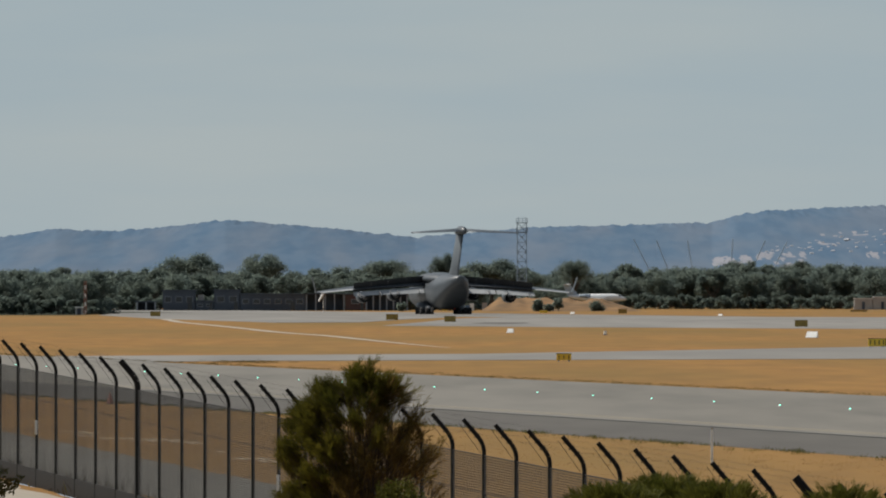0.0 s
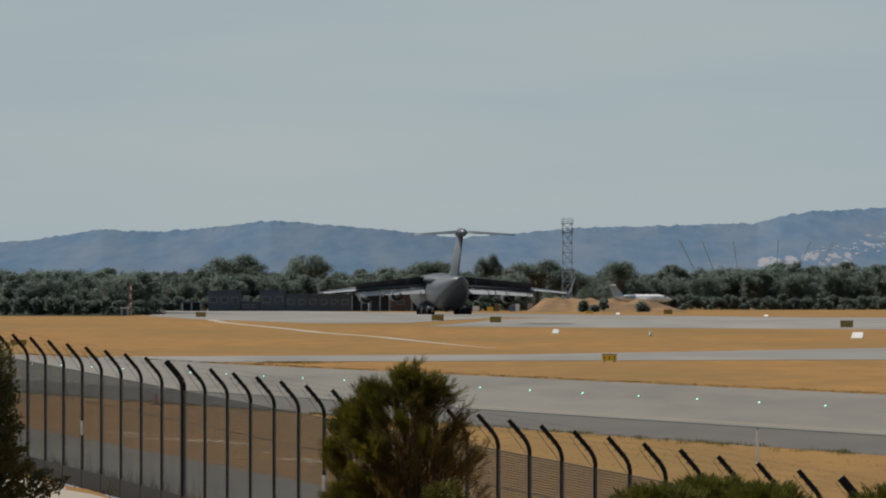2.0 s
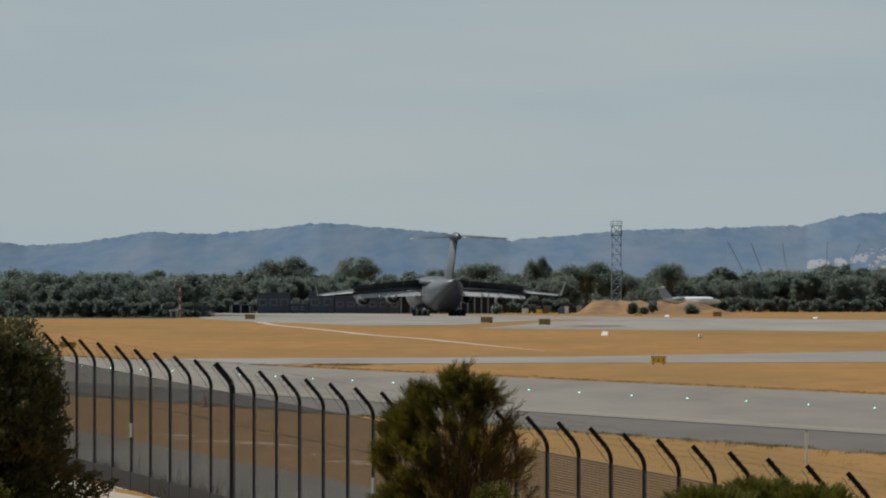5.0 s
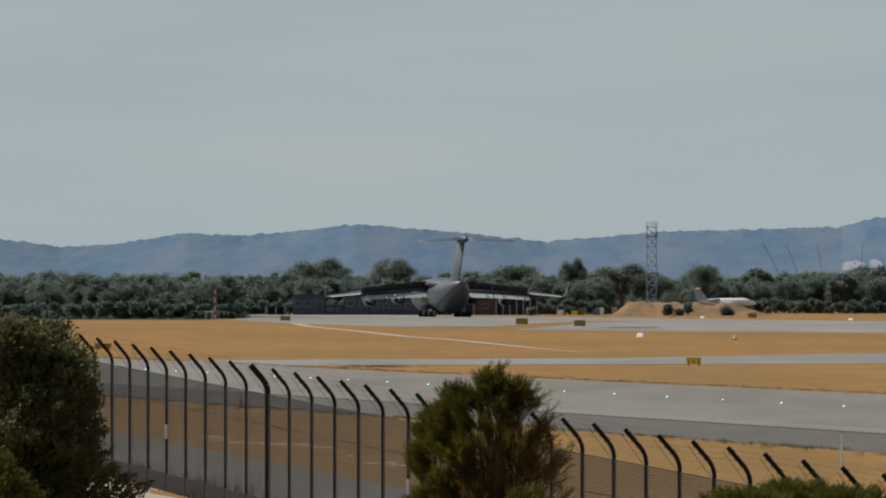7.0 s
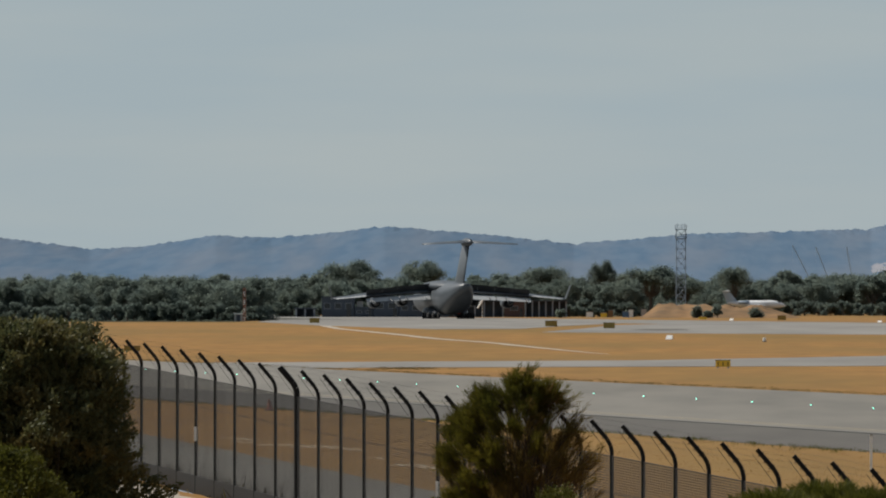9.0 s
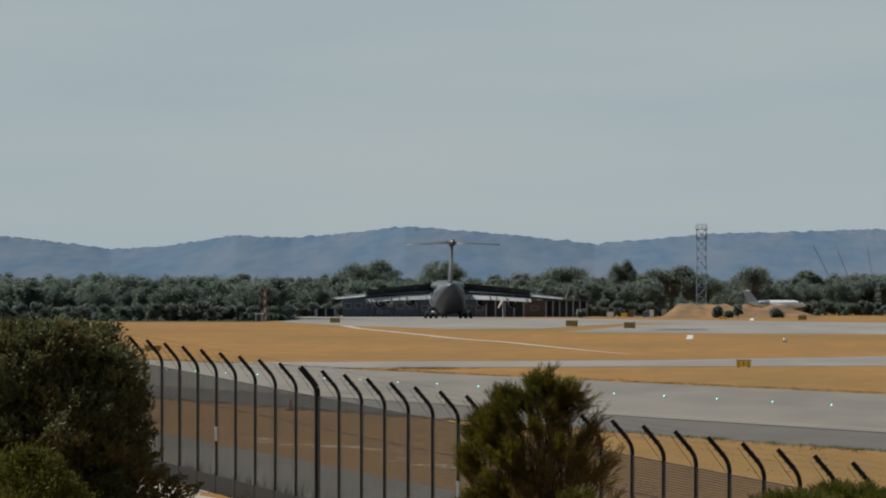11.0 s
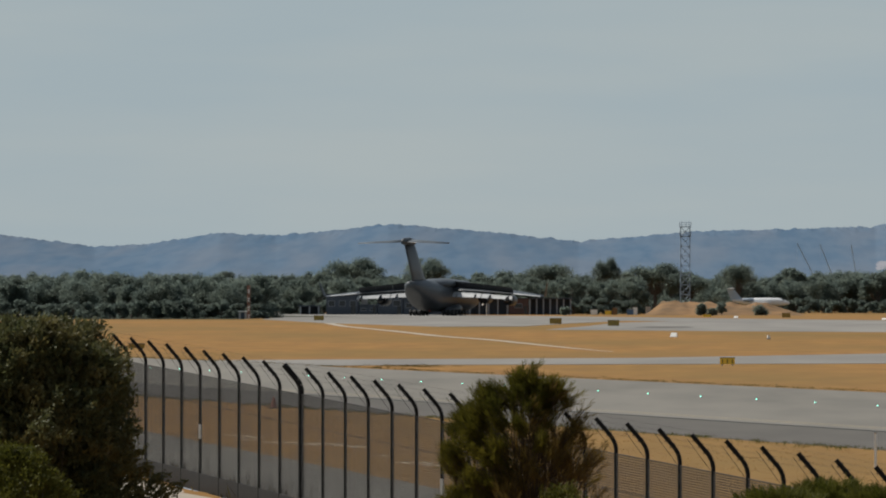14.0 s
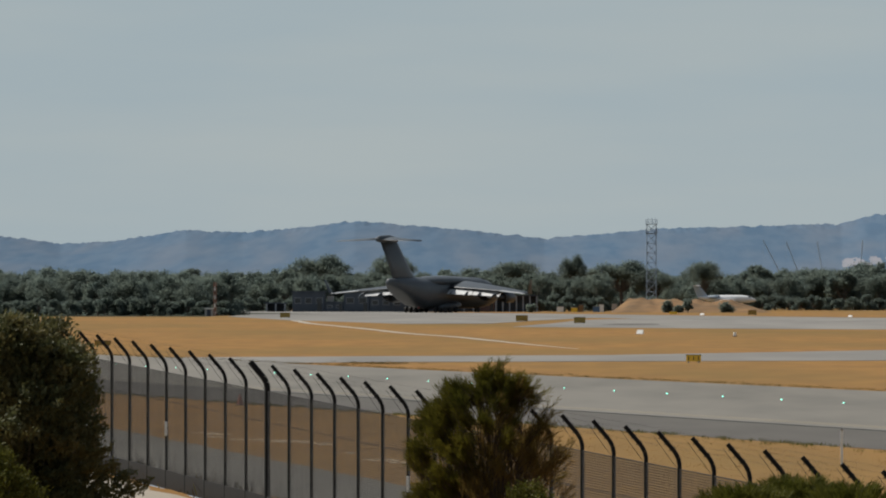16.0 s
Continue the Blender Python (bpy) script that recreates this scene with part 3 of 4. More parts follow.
def far_tree(seed, height, width, kind):
    """kind 0: bushy to the ground; 1: a spreading crown on a bare trunk; 2: low scrub."""
    rng = random.Random(seed)
    label = ("dark green bushy gum tree in the far woodland", "tall spreading gum tree above the far woodland", "low dark scrub at the foot of the far woodland")[kind]
    t = thing("tree" if kind < 2 else "scrub_bush", label, "tree" if kind < 2 else "bush", group="far woodland trees" if kind < 2 else "far woodland scrub")
    bm = tube(BM(), (0, 0, -0.3), (0.1, 0, height * 0.6), 0.03 * height, 0.1, n=7)
    lobes = []
    for k in range((34, 40, 16)[kind]):
        a, rr = rng.random() * math.tau, width * (0.08 + 0.34 * rng.random())
        r = width * (0.07 + 0.08 * rng.random())
        top = height - r * 0.75 - rr * rr * 1.1 / width
        z = top - (height * 0.7 if kind == 0 else height * 0.22 if kind == 1 else height * 0.5) * rng.random() ** 1.3
        p = (math.cos(a) * rr, math.sin(a) * rr, max(z, r * 0.4))
        lobes.append((p, r))
        tube(bm, (0.05, 0, height * (0.35 if kind == 1 else 0.2)), p, 0.09, 0.03, n=5)
    part("trunk", bm, M["bark"], t)
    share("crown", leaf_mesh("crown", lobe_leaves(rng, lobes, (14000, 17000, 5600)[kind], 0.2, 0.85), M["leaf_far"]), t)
    return t


def build_tree_belt():
    rng = random.Random(4)
    kinds = [far_tree(11 + k, 8.6, 7.0 + 0.7 * k, 0) for k in range(6)]
    scrub = [far_tree(31 + k, 3.4, 5.0, 2) for k in range(3)]
    used = set()

    def put(src, x, y, s, turn):
        m = pose(x, y, far_z(y), 0, 0, turn)
        if src in used:
            ob = copy_thing(src, m)
        else:
            src.matrix_basis, ob = m, src
            used.add(src)
        ob.scale = (s[0], s[0], s[1])
    for x0, x1, y0, k0 in ((-160, -67, 2235, 1.0), (-97, 8, 2690, 1.06), (8, 135, 2860, 1.06)):
        for far, step, lift in ((0, 4.4, 0.86), (45, 4.4, 0.96), (100, 5.0, 1.06)):
            x = x0
            while x < x1:
                k = k0 * lift * (0.92 + 0.2 * rng.random()) * (0.98 if x < 0 else 1.16 if x > 45 else 0.98)
                put(kinds[rng.randrange(6)], x, y0 + far + rng.uniform(-14, 14), (k * 1.05, k), rng.random() * 360)
                x += step * rng.uniform(0.75, 1.25)
        x = x0
        while x < x1:
            put(scrub[rng.randrange(3)], x, y0 - 21 + rng.uniform(-6, 6), (1.0, rng.uniform(0.8, 1.15)), rng.random() * 360)
            x += 3.2
    tall = [far_tree(40 + k, 13.5, 11.5, 1) for k in range(3)]
    for x, s, w, k in ((-60.5, 1.0, 1.4, 0), (-43.0, 1.02, 1.1, 1), (-13.2, 0.9, 1.25, 2), (0.0, 1.0, 0.62, 0), (11.5, 0.9, 1.45, 0), (31.5, 0.9, 0.85, 2), (-52, 0.7, 0.9, 2), (-22, 0.66, 0.9, 0), (20, 0.7, 0.9, 1)):
        put(tall[k], x, 2760, (w, s), 70 * k)


build_tree_belt()


# ---- near shrubs ----
def crown_points(rng, n, top, profile, lean=0.0, low=2.3, seed=0.0):
    """Places in a lumpy crown. profile: metres below the top, half width."""
    hs, ws = [p[0] for p in profile], [p[1] for p in profile]
    out = []
    while len(out) < n:
        h = hs[-1] * rng.random()
        if h > top - low and rng.random() < 0.8:
            continue
        w = float(np.interp(h, hs, ws))
        a = rng.random() * math.tau
        lump = 1 + 0.42 * noise.fractal(Vector((math.cos(a) * 1.4 + seed, math.sin(a) * 1.4, h * 2.2)), 1.0, 2.0, 3)
        d = rng.random() ** 0.42
        out.append((Vector((math.cos(a) * w * d * lump + lean * h, math.sin(a) * w * d * lump, top - h)), Vector((math.cos(a), math.sin(a), 0)), d))
    return out


def limb(bm, rng, p, e, r, bend=0.06):
    for k in range(5):
        q = p + (e - p) * (1 / (5 - k)) + Vector((rng.gauss(0, bend), rng.gauss(0, bend), rng.uniform(0, bend) * 1.4)) * (0 if k == 4 else 1)
        tube(bm, p, q, r * (1 - 0.17 * k), r * (1 - 0.17 * (k + 1)), n=5, caps=False)
        p = q
    return bm


def build_wispy_shrub():
    rng = random.Random(21)
    x, y = -0.83, 120.0
    z = land(x, y)
    top = 4.22 - z
    t = thing("wispy_shrub", "wispy olive-green shrub with rust-brown dying twigs before the fence", "shrub", pose(x, y, z))
    hs = (0, 0.05, 0.13, 0.28, 0.41, 0.64, 0.76, 1.0, 1.46, 2.2, 3.0)
    west = (0.05, 0.13, 0.32, 0.54, 0.7, 0.84, 0.86, 0.86, 0.85, 0.7, 0.3)
    east = (0.05, 0.13, 0.31, 0.43, 0.6, 0.66, 0.78, 0.84, 0.87, 0.7, 0.3)
    root = Vector((0.05, 0, max(0.05, top - 2.3)))
    green, rust = [], []
    stem = BM()
    for k in range(7):
        limb(stem, rng, Vector((rng.uniform(-0.08, 0.08), rng.uniform(-0.08, 0.08), -0.2)), root + Vector((rng.uniform(-0.1, 0.1), rng.uniform(-0.1, 0.1), 0)), 0.045, 0.015)
    crest = [(rng.uniform(-0.1, 0.09), rng.uniform(-0.15, 0.15), rng.uniform(0.02, 0.16)) for _ in range(11)] + [(rng.uniform(0.2, 0.34), rng.uniform(-0.15, 0.15), rng.uniform(0.14, 0.26)) for _ in range(7)]
    made = 0
    while made < 265:
        h = 0.2 + 1.6 * rng.random() ** 1.1
        a, d = rng.random() * math.tau, rng.random() ** 0.4
        c, v = math.cos(a), math.sin(a)
        w = float(np.interp(h, hs, west if c < 0 else east))
        d = max(d, 0.75) if c < -0.5 and h < 0.8 else d
        p = Vector((c * w * d * 0.97, v * w * d * 0.8, top - h))
        if made < len(crest):
            p = Vector((crest[made][0], crest[made][1], top - crest[made][2]))
            h = crest[made][2]
        # open places in the crown
        elif abs(p.x + 0.10 + 0.5 * (h - 0.42)) < 0.22 and abs(h - 0.42 - 0.3 * p.x) < 0.06:
            continue
        thin = sm(-0.3, 0.22, p.x + 0.25 * noise.noise(p * 2.1) + 0.45 * (h - 0.62))
        if made >= len(crest) and (rng.random() < thin * 0.42 or (p.x > 0.25 and 0.3 < h < 0.62 and rng.random() < 0.3)):
            continue
        made += 1
        brown = rng.random() < thin * (1.0 if h > 0.3 else 0.3)
        out = Vector((p.x, p.y, 0)).normalized()
        lean = (out * d * rng.uniform(0.3, 0.9) + Vector((0.1 if p.x > 0 else -0.2, 0, 0.8))).normalized()
        base = root + Vector((p.x * 0.22, p.y * 0.22, 0))
        limb(stem, rng, base, p, rng.uniform(0.007, 0.013), 0.03)
        rad = rng.uniform(0.07, 0.13)
        for _ in range(9 if brown else 11):
            q = p + rnd_dir(rng) * rad * rng.random() ** 0.5
            ax = (lean + 0.5 * rnd_dir(rng)).normalized()
            ln = rng.uniform(0.1, 0.24)
            tube(stem, q - ax * ln * 0.6, q + ax * ln * 0.5, 0.004, 0.0015, n=3, caps=False)
            for _ in range(20 if brown else 32):
                b = (ax + 0.55 * rnd_dir(rng)).normalized()
                o = q + ax * ln * (rng.random() - 0.45) + rnd_dir(rng) * 0.02
                (rust if brown else green).append((o + b * 0.03, b * rng.uniform(0.06, 0.14), b.cross(rnd_dir(rng)).normalized() * rng.uniform(0.004, 0.007)))
    part("stem", stem, M["twig"], t)
    share("crown", leaf_mesh("crown", green, M["leaf_tree"]), t, None, "olive-green needle foliage")
    share("dead_foliage", leaf_mesh("dead_foliage", rust, M["leaf_rust"]), t, None, "rust-brown dying twigs")


def leafy_shrub(name, label, x, y, top_z, prof, n, leaf, material, seed, low, spiky=False):
    rng = random.Random(seed)
    z = land(x, y)
    t = thing(name, label, "shrub", pose(x, y, z))
    pts = []
    for p, out, d in crown_points(rng, n // 26, top_z - z, prof, low=top_z - z - low, seed=seed):
        ax = (out * d + Vector((0, 0, 0.9)) + 0.4 * rnd_dir(rng)).normalized()
        for _ in range(26):
            b = (ax + (0.35 if spiky else 0.9) * rnd_dir(rng)).normalized()
            if spiky:
                pts.append((p + rnd_dir(rng) * 0.06 * rng.random() + ax * rng.uniform(-0.05, 0.1), b * leaf * rng.uniform(1.2, 2.6), b.cross(rnd_dir(rng)).normalized() * leaf * 0.2))
                continue
            pts.append((p + rnd_dir(rng) * 0.075 * rng.random() + ax * rng.uniform(-0.05, 0.09), b * leaf * rng.uniform(0.7, 1.4), b.cross(rnd_dir(rng)).normalized() * leaf * rng.uniform(0.3, 0.5)))
    bm = BM()
    for p, _, _ in crown_points(rng, 40, top_z - z, prof, low=top_z - z - low, seed=seed):
        limb(bm, rng, Vector((0, 0, -0.1)), p, 0.03)
    part("stem", bm, M["bark"], t)
    share("crown", leaf_mesh("crown", pts, material), t)


build_wispy_shrub()
leafy_shrub("dark_shrub", "dense dark green broad-leaved shrub beside the fence", -5.95, 118, 4.76,
            [(0, 0.5), (0.08, 0.72), (0.35, 0.95), (0.7, 1.12), (1.2, 1.18), (1.7, 1.2), (3.4, 1.1)], 170000, 0.058, M["leaf_dark"], 5, 2.2)
leafy_shrub("dark_shrub", "dark green shrub with a pointed top", -6.75, 121, 4.98, [(0, 0.05), (0.2, 0.25), (0.5, 0.5), (1.0, 0.8), (3.6, 0.7)], 36000, 0.05, M["leaf_dark"], 6, 2.4)
leafy_shrub("green_shrub", "small bright green shrub at the foot of the dark shrub", -5.75, 112, 3.55, [(0, 0.1), (0.1, 0.3), (0.3, 0.5), (1.0, 0.7), (2.2, 0.5)], 30000, 0.04, M["leaf_low"], 7, 1.2)
leafy_shrub("green_shrub", "small yellow-green shrub before the wispy shrub", -0.44, 116, 3.1, [(0, 0.06), (0.08, 0.18), (0.3, 0.26), (1.6, 0.2)], 9000, 0.035, M["leaf_low"], 8, 0.7)
for k, (x, top, w, n) in enumerate(((1.85, 2.88, 0.5, 13000), (2.45, 2.95, 0.55, 14000), (3.05, 2.9, 0.5, 13000), (4.4, 2.85, 0.4, 8000))):
    leafy_shrub("low_shrub", "low yellow-green scrubby shrub before the fence", x, 126 + 1.2 * (k % 2), top, [(0, 0.25), (0.05, w * 0.8), (0.14, w * 1.05), (0.5, w * 1.15), (2.4, w * 0.6)], n * 2, 0.045, M["leaf_low"], 20 + k, 0.5, True)


# ---- beyond the runway: sheds, masts, earth bank, parked jet ----
FAR = 2640.0


def foot_d(y_foot):
    """How far off the ground lies that shows at this height."""
    d = PX * EYE / (y_foot - 507)
    return d if d < 1200 else (EYE - 1200 * FALL) / ((y_foot - 507) / PX - FALL)


def place(px, d):
    return (px - 784) / PX * d


def shed(label, x0, x1, h, wall, windows=0, bays=0, y=FAR, deep=12.0, parapet=0.0):
    t = thing("shed", label, "building", pose((x0 + x1) / 2, y, far_z(y)))
    w = (x1 - x0) / 2
    bm = BM()
    if bays:
        deep = 4.0
        box(bm, -w, w, deep - 0.3, deep, 0, h)
        box(bm, -w, -w + 0.25, 0.3, deep - 0.3, 0, h)
        box(bm, w - 0.25, w, 0.3, deep - 0.3, 0, h)
    else:
        box(bm, -w, w, 0, deep, 0, h)
    part("wall", bm, wall, t)
    part("roof", box(BM(), -w - 0.3, w + 0.3, -0.4, deep + 0.3, h, h + 0.22, 0.04), M["shed"], t)
    for k in range(bays + 1 if bays else 0):
        x = -w + 0.2 + k * (2 * w - 0.4) / bays
        part("column", box(BM(), x - 0.16, x + 0.16, 0.0, 0.3, 0, h, 0.02), M["column_grey"], t)
    for k in range(windows):
        x = -w + (k + 0.5) * 2 * w / windows
        ww = min(0.9, w / windows * 0.62)
        # pale frame stands in for the bright reflection in the window
        win = part("window", box(BM(), x - ww, x + ww, -0.05, 0.05, h * 0.42, h * 0.72, 0.02), M["column_grey"], t)
        part("pane", box(BM(), x - ww + 0.1, x + ww - 0.1, -0.07, -0.052, h * 0.42 + 0.1, h * 0.72 - 0.1), M["glass"], win)
    if not bays:
        part("door", box(BM(), w * 0.55, w * 0.55 + min(1.0, w * 0.3), -0.06, -0.004, 0, 2.0 if h > 2.2 else h * 0.9, 0.01), M["glass"], t)
    if parapet:
        part("roof_box", box(BM(), -w * 0.8, -w * 0.1, 2, 6, h + 0.22, h + 0.22 + parapet, 0.05), M["pale_wall"], t)
    return t


def far_x(px):
    return place(px, FAR)


shed("low open carport with pale posts", far_x(241), far_x(276), 1.9, M["shed"], bays=2)
shed("dark two-storey block with pale upper windows", far_x(288), far_x(345), 4.5, M["shed"], windows=3)
shed("low dark link building", far_x(346), far_x(378), 2.1, M["shed"], windows=2, parapet=1.3)
shed("dark flat-roofed sheet-metal block", far_x(379), far_x(424), 4.6, M["shed"], windows=2)
shed("long dark sheet-metal shed with a row of windows", far_x(425), far_x(540), 3.7, M["shed"], windows=6)
shed("open-fronted dark hangar with pale columns", far_x(541), far_x(610), 3.7, M["shed"], bays=4)
shed("low shed with red-brown walls", far_x(611), far_x(646), 3.6, M["brick_red"], windows=1)
shed("long dark store with pale columns", far_x(647), far_x(722), 3.6, M["shed"], bays=6)


def lattice(name, label, x, y, h, w, material, bands, top=None, taper=0.0):
    t = thing(name, label, "mast", pose(x, y, far_z(y)))
    q = [(-1, -1), (1, -1), (1, 1), (-1, 1)]

    def at(k, z):
        s = w / 2 * (1 - taper * z / h)
        return Vector((q[k][0] * s, q[k][1] * s, z))
    r = max(0.03, w * 0.035)
    for k in range(4):
        part("leg", tube(BM(), at(k, -0.1), at(k, h), r * 1.3, n=6), material(k) if callable(material) else material, t)
    for b in range(bands):
        z0, z1 = h * b / bands, h * (b + 1) / bands
        bm = BM()
        for k in range(4):
            tube(bm, at(k, z0), at((k + 1) % 4, z1), r * 0.8, n=4)
            tube(bm, at((k + 1) % 4, z0), at(k, z1), r * 0.8, n=4)
            tube(bm, at(k, z1), at((k + 1) % 4, z1), r, n=4)
        mm = (M["tower_red"] if b % 2 else M["white"]) if name == "beacon_mast" else material
        part("brace", bm, mm, t)
    if top:
        for z in top:
            part("platform", box(BM(), -w * 0.62, w * 0.62, -w * 0.62, w * 0.62, z, z + 0.18), M["tower"], t)
            bm = BM()
            for k in range(4):
                a, b = Vector((q[k][0], q[k][1], 0)) * w * 0.6, Vector((q[(k + 1) % 4][0], q[(k + 1) % 4][1], 0)) * w * 0.6
                for hh in (0.6, 1.1):
                    tube(bm, a + Vector((0, 0, z + hh)), b + Vector((0, 0, z + hh)), 0.05, n=4)
                tube(bm, a + Vector((0, 0, z)), a + Vector((0, 0, z + 1.15)), 0.06, n=4)
            part("guard_rail", bm, M["tower"], t)
    return t


mast = lattice("lattice_tower", "tall grey steel lattice tower with railed top platforms", place(923.5, 2740), 2740, 20.6, 2.2, M["tower"], 9, (18.3, 20.5))
for dx in (-0.8, 0.2, 0.9):
    part("aerial", tube(BM(), (dx, 0, 20.6), (dx, 0, 22.0), 0.06, n=5), M["tower"], mast)
lattice("beacon_mast", "thin red and white lattice mast", place(151, 2185), 2185, 6.3, 0.42, M["tower_red"], 8)


def hut(label, x, y, w, d, h):
    t = thing("equipment_hut", label, "hut", pose(x, y, far_z(y)))
    part("wall", box(BM(), -w / 2, w / 2, 0, d, 0, h, 0.02), M["pale_wall"], t)
    part("roof", box(BM(), -w / 2 - 0.1, w / 2 + 0.1, -0.1, d + 0.1, h, h + 0.12, 0.02), M["white"], t)
    part("door", box(BM(), -0.35, 0.35, -0.05, -0.003, 0, min(1.9, h * 0.9), 0.01), M["shed"], t)


hut("small pale equipment hut beside the mast", place(140, 2180), 2180, 1.5, 1.6, 1.4)
hut("pale flat-roofed hut before the trees", place(1528, 2780), 2780, 4.4, 3.0, 2.6)
hut("white small cabin before the trees", place(1562, 2780), 2780, 4.6, 3.0, 3.0)


def build_mound():
    x0, x1, y0 = place(850, 2600), place(1135, 2600), 2560.0
    nx, ny = 60, 14
    verts = []
    for j in range(ny + 1):
        for i in range(nx + 1):
            u, v = i / nx, j / ny
            env = math.sin(math.pi * min(1, max(0, v))) ** 0.8 * min(1, u * 9) * min(1, (1 - u) * 4)
            h = env * (2.6 + 0.9 * noise.fractal(Vector((u * 9, v * 3, 1.0)), 1.0, 2.0, 5))
            verts.append((x0 + (x1 - x0) * u, y0 + 70 * v, max(h, 0) - 0.05 + far_z(y0 + 70 * v)))
    w = nx + 1
    me = bpy.data.meshes.new("earth_bank")
    me.from_pydata(verts, [], [(j * w + i, j * w + i + 1, (j + 1) * w + i + 1, (j + 1) * w + i) for j in range(ny) for i in range(nx)])
    me.materials.append(M["earth"])
    me.polygons.foreach_set("use_smooth", [True] * len(me.polygons))
    tagged(new("earth_bank", me), "low bank of bare orange earth", "earth bank", kind="structure")


build_mound()


def far_bush(px, d, h, w, seed):
    rng = random.Random(seed)
    t = thing("bush", "small dark bush on the bare earth", "bush", pose(place(px, d), d, far_z(d)), "bushes on the earth bank")
    part("stem", tube(BM(), (0, 0, -0.2), (0, 0, h * 0.6), 0.08, 0.04, n=6), M["bark"], t)
    lobes = [((rng.uniform(-0.3, 0.3) * w, rng.uniform(-0.3, 0.3) * w, h * rng.uniform(0.25, 0.8)), w * rng.uniform(0.22, 0.34)) for _ in range(7)]
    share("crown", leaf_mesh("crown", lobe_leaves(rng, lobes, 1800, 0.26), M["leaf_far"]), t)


for k, (px, d, h, w) in enumerate(((953, 2545, 2.7, 2.3), (972, 2540, 1.5, 2.2), (988, 2548, 2.9, 1.7), (1058, 2556, 1.7, 3.0), (712, 2570, 1.8, 2.0))):
    far_bush(px, d, h, w, 60 + k)


def build_jet():
    d = 2750.0
    t = thing("business_jet", "small parked white T-tailed jet behind the earth bank", "aircraft", pose(place(1060, d), d, far_z(d) + 0.2, 0, 0, -92))
    rings = [oval(y, 0, z, r, r, 16) for y, z, r in ((6.6, 2.35, 0.06), (6.1, 2.4, 0.35), (5.0, 2.55, 0.75), (3.5, 2.65, 0.95), (-2.5, 2.65, 0.95), (-5, 2.8, 0.65), (-7.2, 3.0, 0.2))]
    part("fuselage", loft(BM(), rings), M["jet_white"], t, smooth=True)
    part("cockpit_window", loft(BM(), [oval(5.25, 0, 2.95, 0.5, 0.25, 12), oval(4.7, 0, 3.1, 0.66, 0.28, 12)]), M["glass"], t)
    fin = [[(sx * 0.1, yy, z) for sx, yy in ((-1, le - c), (-1, le - c * 0.4), (0, le), (1, le - c * 0.4), (1, le - c))] for z, le, c in ((3.0, -4.6, 2.8), (5.7, -6.8, 1.7))]
    part("fin", loft(BM(), fin), M["jet_grey"], t, "pale blue-grey fin")
    for s in (-1, 1):
        part("tailplane", loft(BM(), [foil(-6.6, 1.8, 5.75, 0, 0.14), foil(-7.5, 1.1, 5.75, s * 2.6, 0.14)]), M["jet_white"], t)
        part("wing", loft(BM(), [foil(1.6, 3.2, 1.95, s * 0.5, 0.1), foil(-0.8, 1.2, 2.3, s * 6.6, 0.1)]), M["jet_white"], t)
        part("engine", loft(BM(), [oval(-2.0, s * 1.45, 3.1, 0.4, 0.4, 14), oval(-2.8, s * 1.45, 3.1, 0.5, 0.5, 14), oval(-4.6, s * 1.45, 3.1, 0.34, 0.34, 14)]), M["tower"], t, "grey engine pod", smooth=True)
        part("wheel", loft(BM(), [[(s * 1.4 + dx, -0.8 + 0.32 * math.cos(k * math.tau / 12), 0.32 + 0.32 * math.sin(k * math.tau / 12)) for k in range(12)] for dx in (-0.1, 0.1)]), M["tyre"], t)
        part("gear_leg", tube(BM(), (s * 1.4, -0.8, 0.3), (s * 1.2, -0.8, 2.0), 0.07), M["metal"], t)
    part("nose_leg", tube(BM(), (0, 4.6, 0.0), (0, 4.6, 1.9), 0.08), M["metal"], t)


build_jet()


def build_cranes():
    for px0, px1, y0, y1 in ((1146, 1121, 470, 419), (1180, 1162, 470, 422), (1224, 1217, 467, 422), (1294, 1297, 465, 419), (1336, 1354, 465, 422), (1372, 1393, 468, 424)):
        d = 3080.0
        a, b = Vector((place(px0, d), 0, EYE + (507 - y0) / PX * d)), Vector((place(px1, d), 0, EYE + (507 - y1) / PX * d))
        base = a + (a - b) * (a.z / (b.z - a.z))
        t = thing("mobile_crane", "distant mobile crane with a thin raised lattice boom", "crane", pose(base.x, d, far_z(d)), "cranes behind the trees")
        bm = BM()
        top = b - Vector((base.x, 0, 0))
        for k in (-0.16, 0.16):
            tube(bm, (k, 0, 0.8), (top.x + k * 0.5, 0, top.z), 0.045, n=4)
        for k in range(14):
            u, w = k / 14, (k + 1) / 14
            tube(bm, (top.x * u + (-0.14 if k % 2 else 0.14), 0, 0.8 + (top.z - 0.8) * u), (top.x * w + (0.14 if k % 2 else -0.14), 0, 0.8 + (top.z - 0.8) * w), 0.04, n=4)
        part("boom", bm, M["crane"], t)
        part("carrier", box(BM(), -1.2, 1.2, -3, 3, 0.4, 1.6, 0.1), M["sign_yellow"], t)
        part("cable", tube(BM(), (top.x, 0, top.z), (top.x, 0, top.z * 0.75), 0.02, n=4), M["crane"], t)


build_cranes()


# ---- houses on the far hillside ----
def hill_at(px, y_px):
    """The place on the hillside in this direction."""
    d = 3560.0
    while d < 4500 and hill_z(place(px, d), d) < EYE + (507 - y_px) / PX * d:
        d += 4.0
    x = place(px, d)
    return x, d, hill_z(x, d)


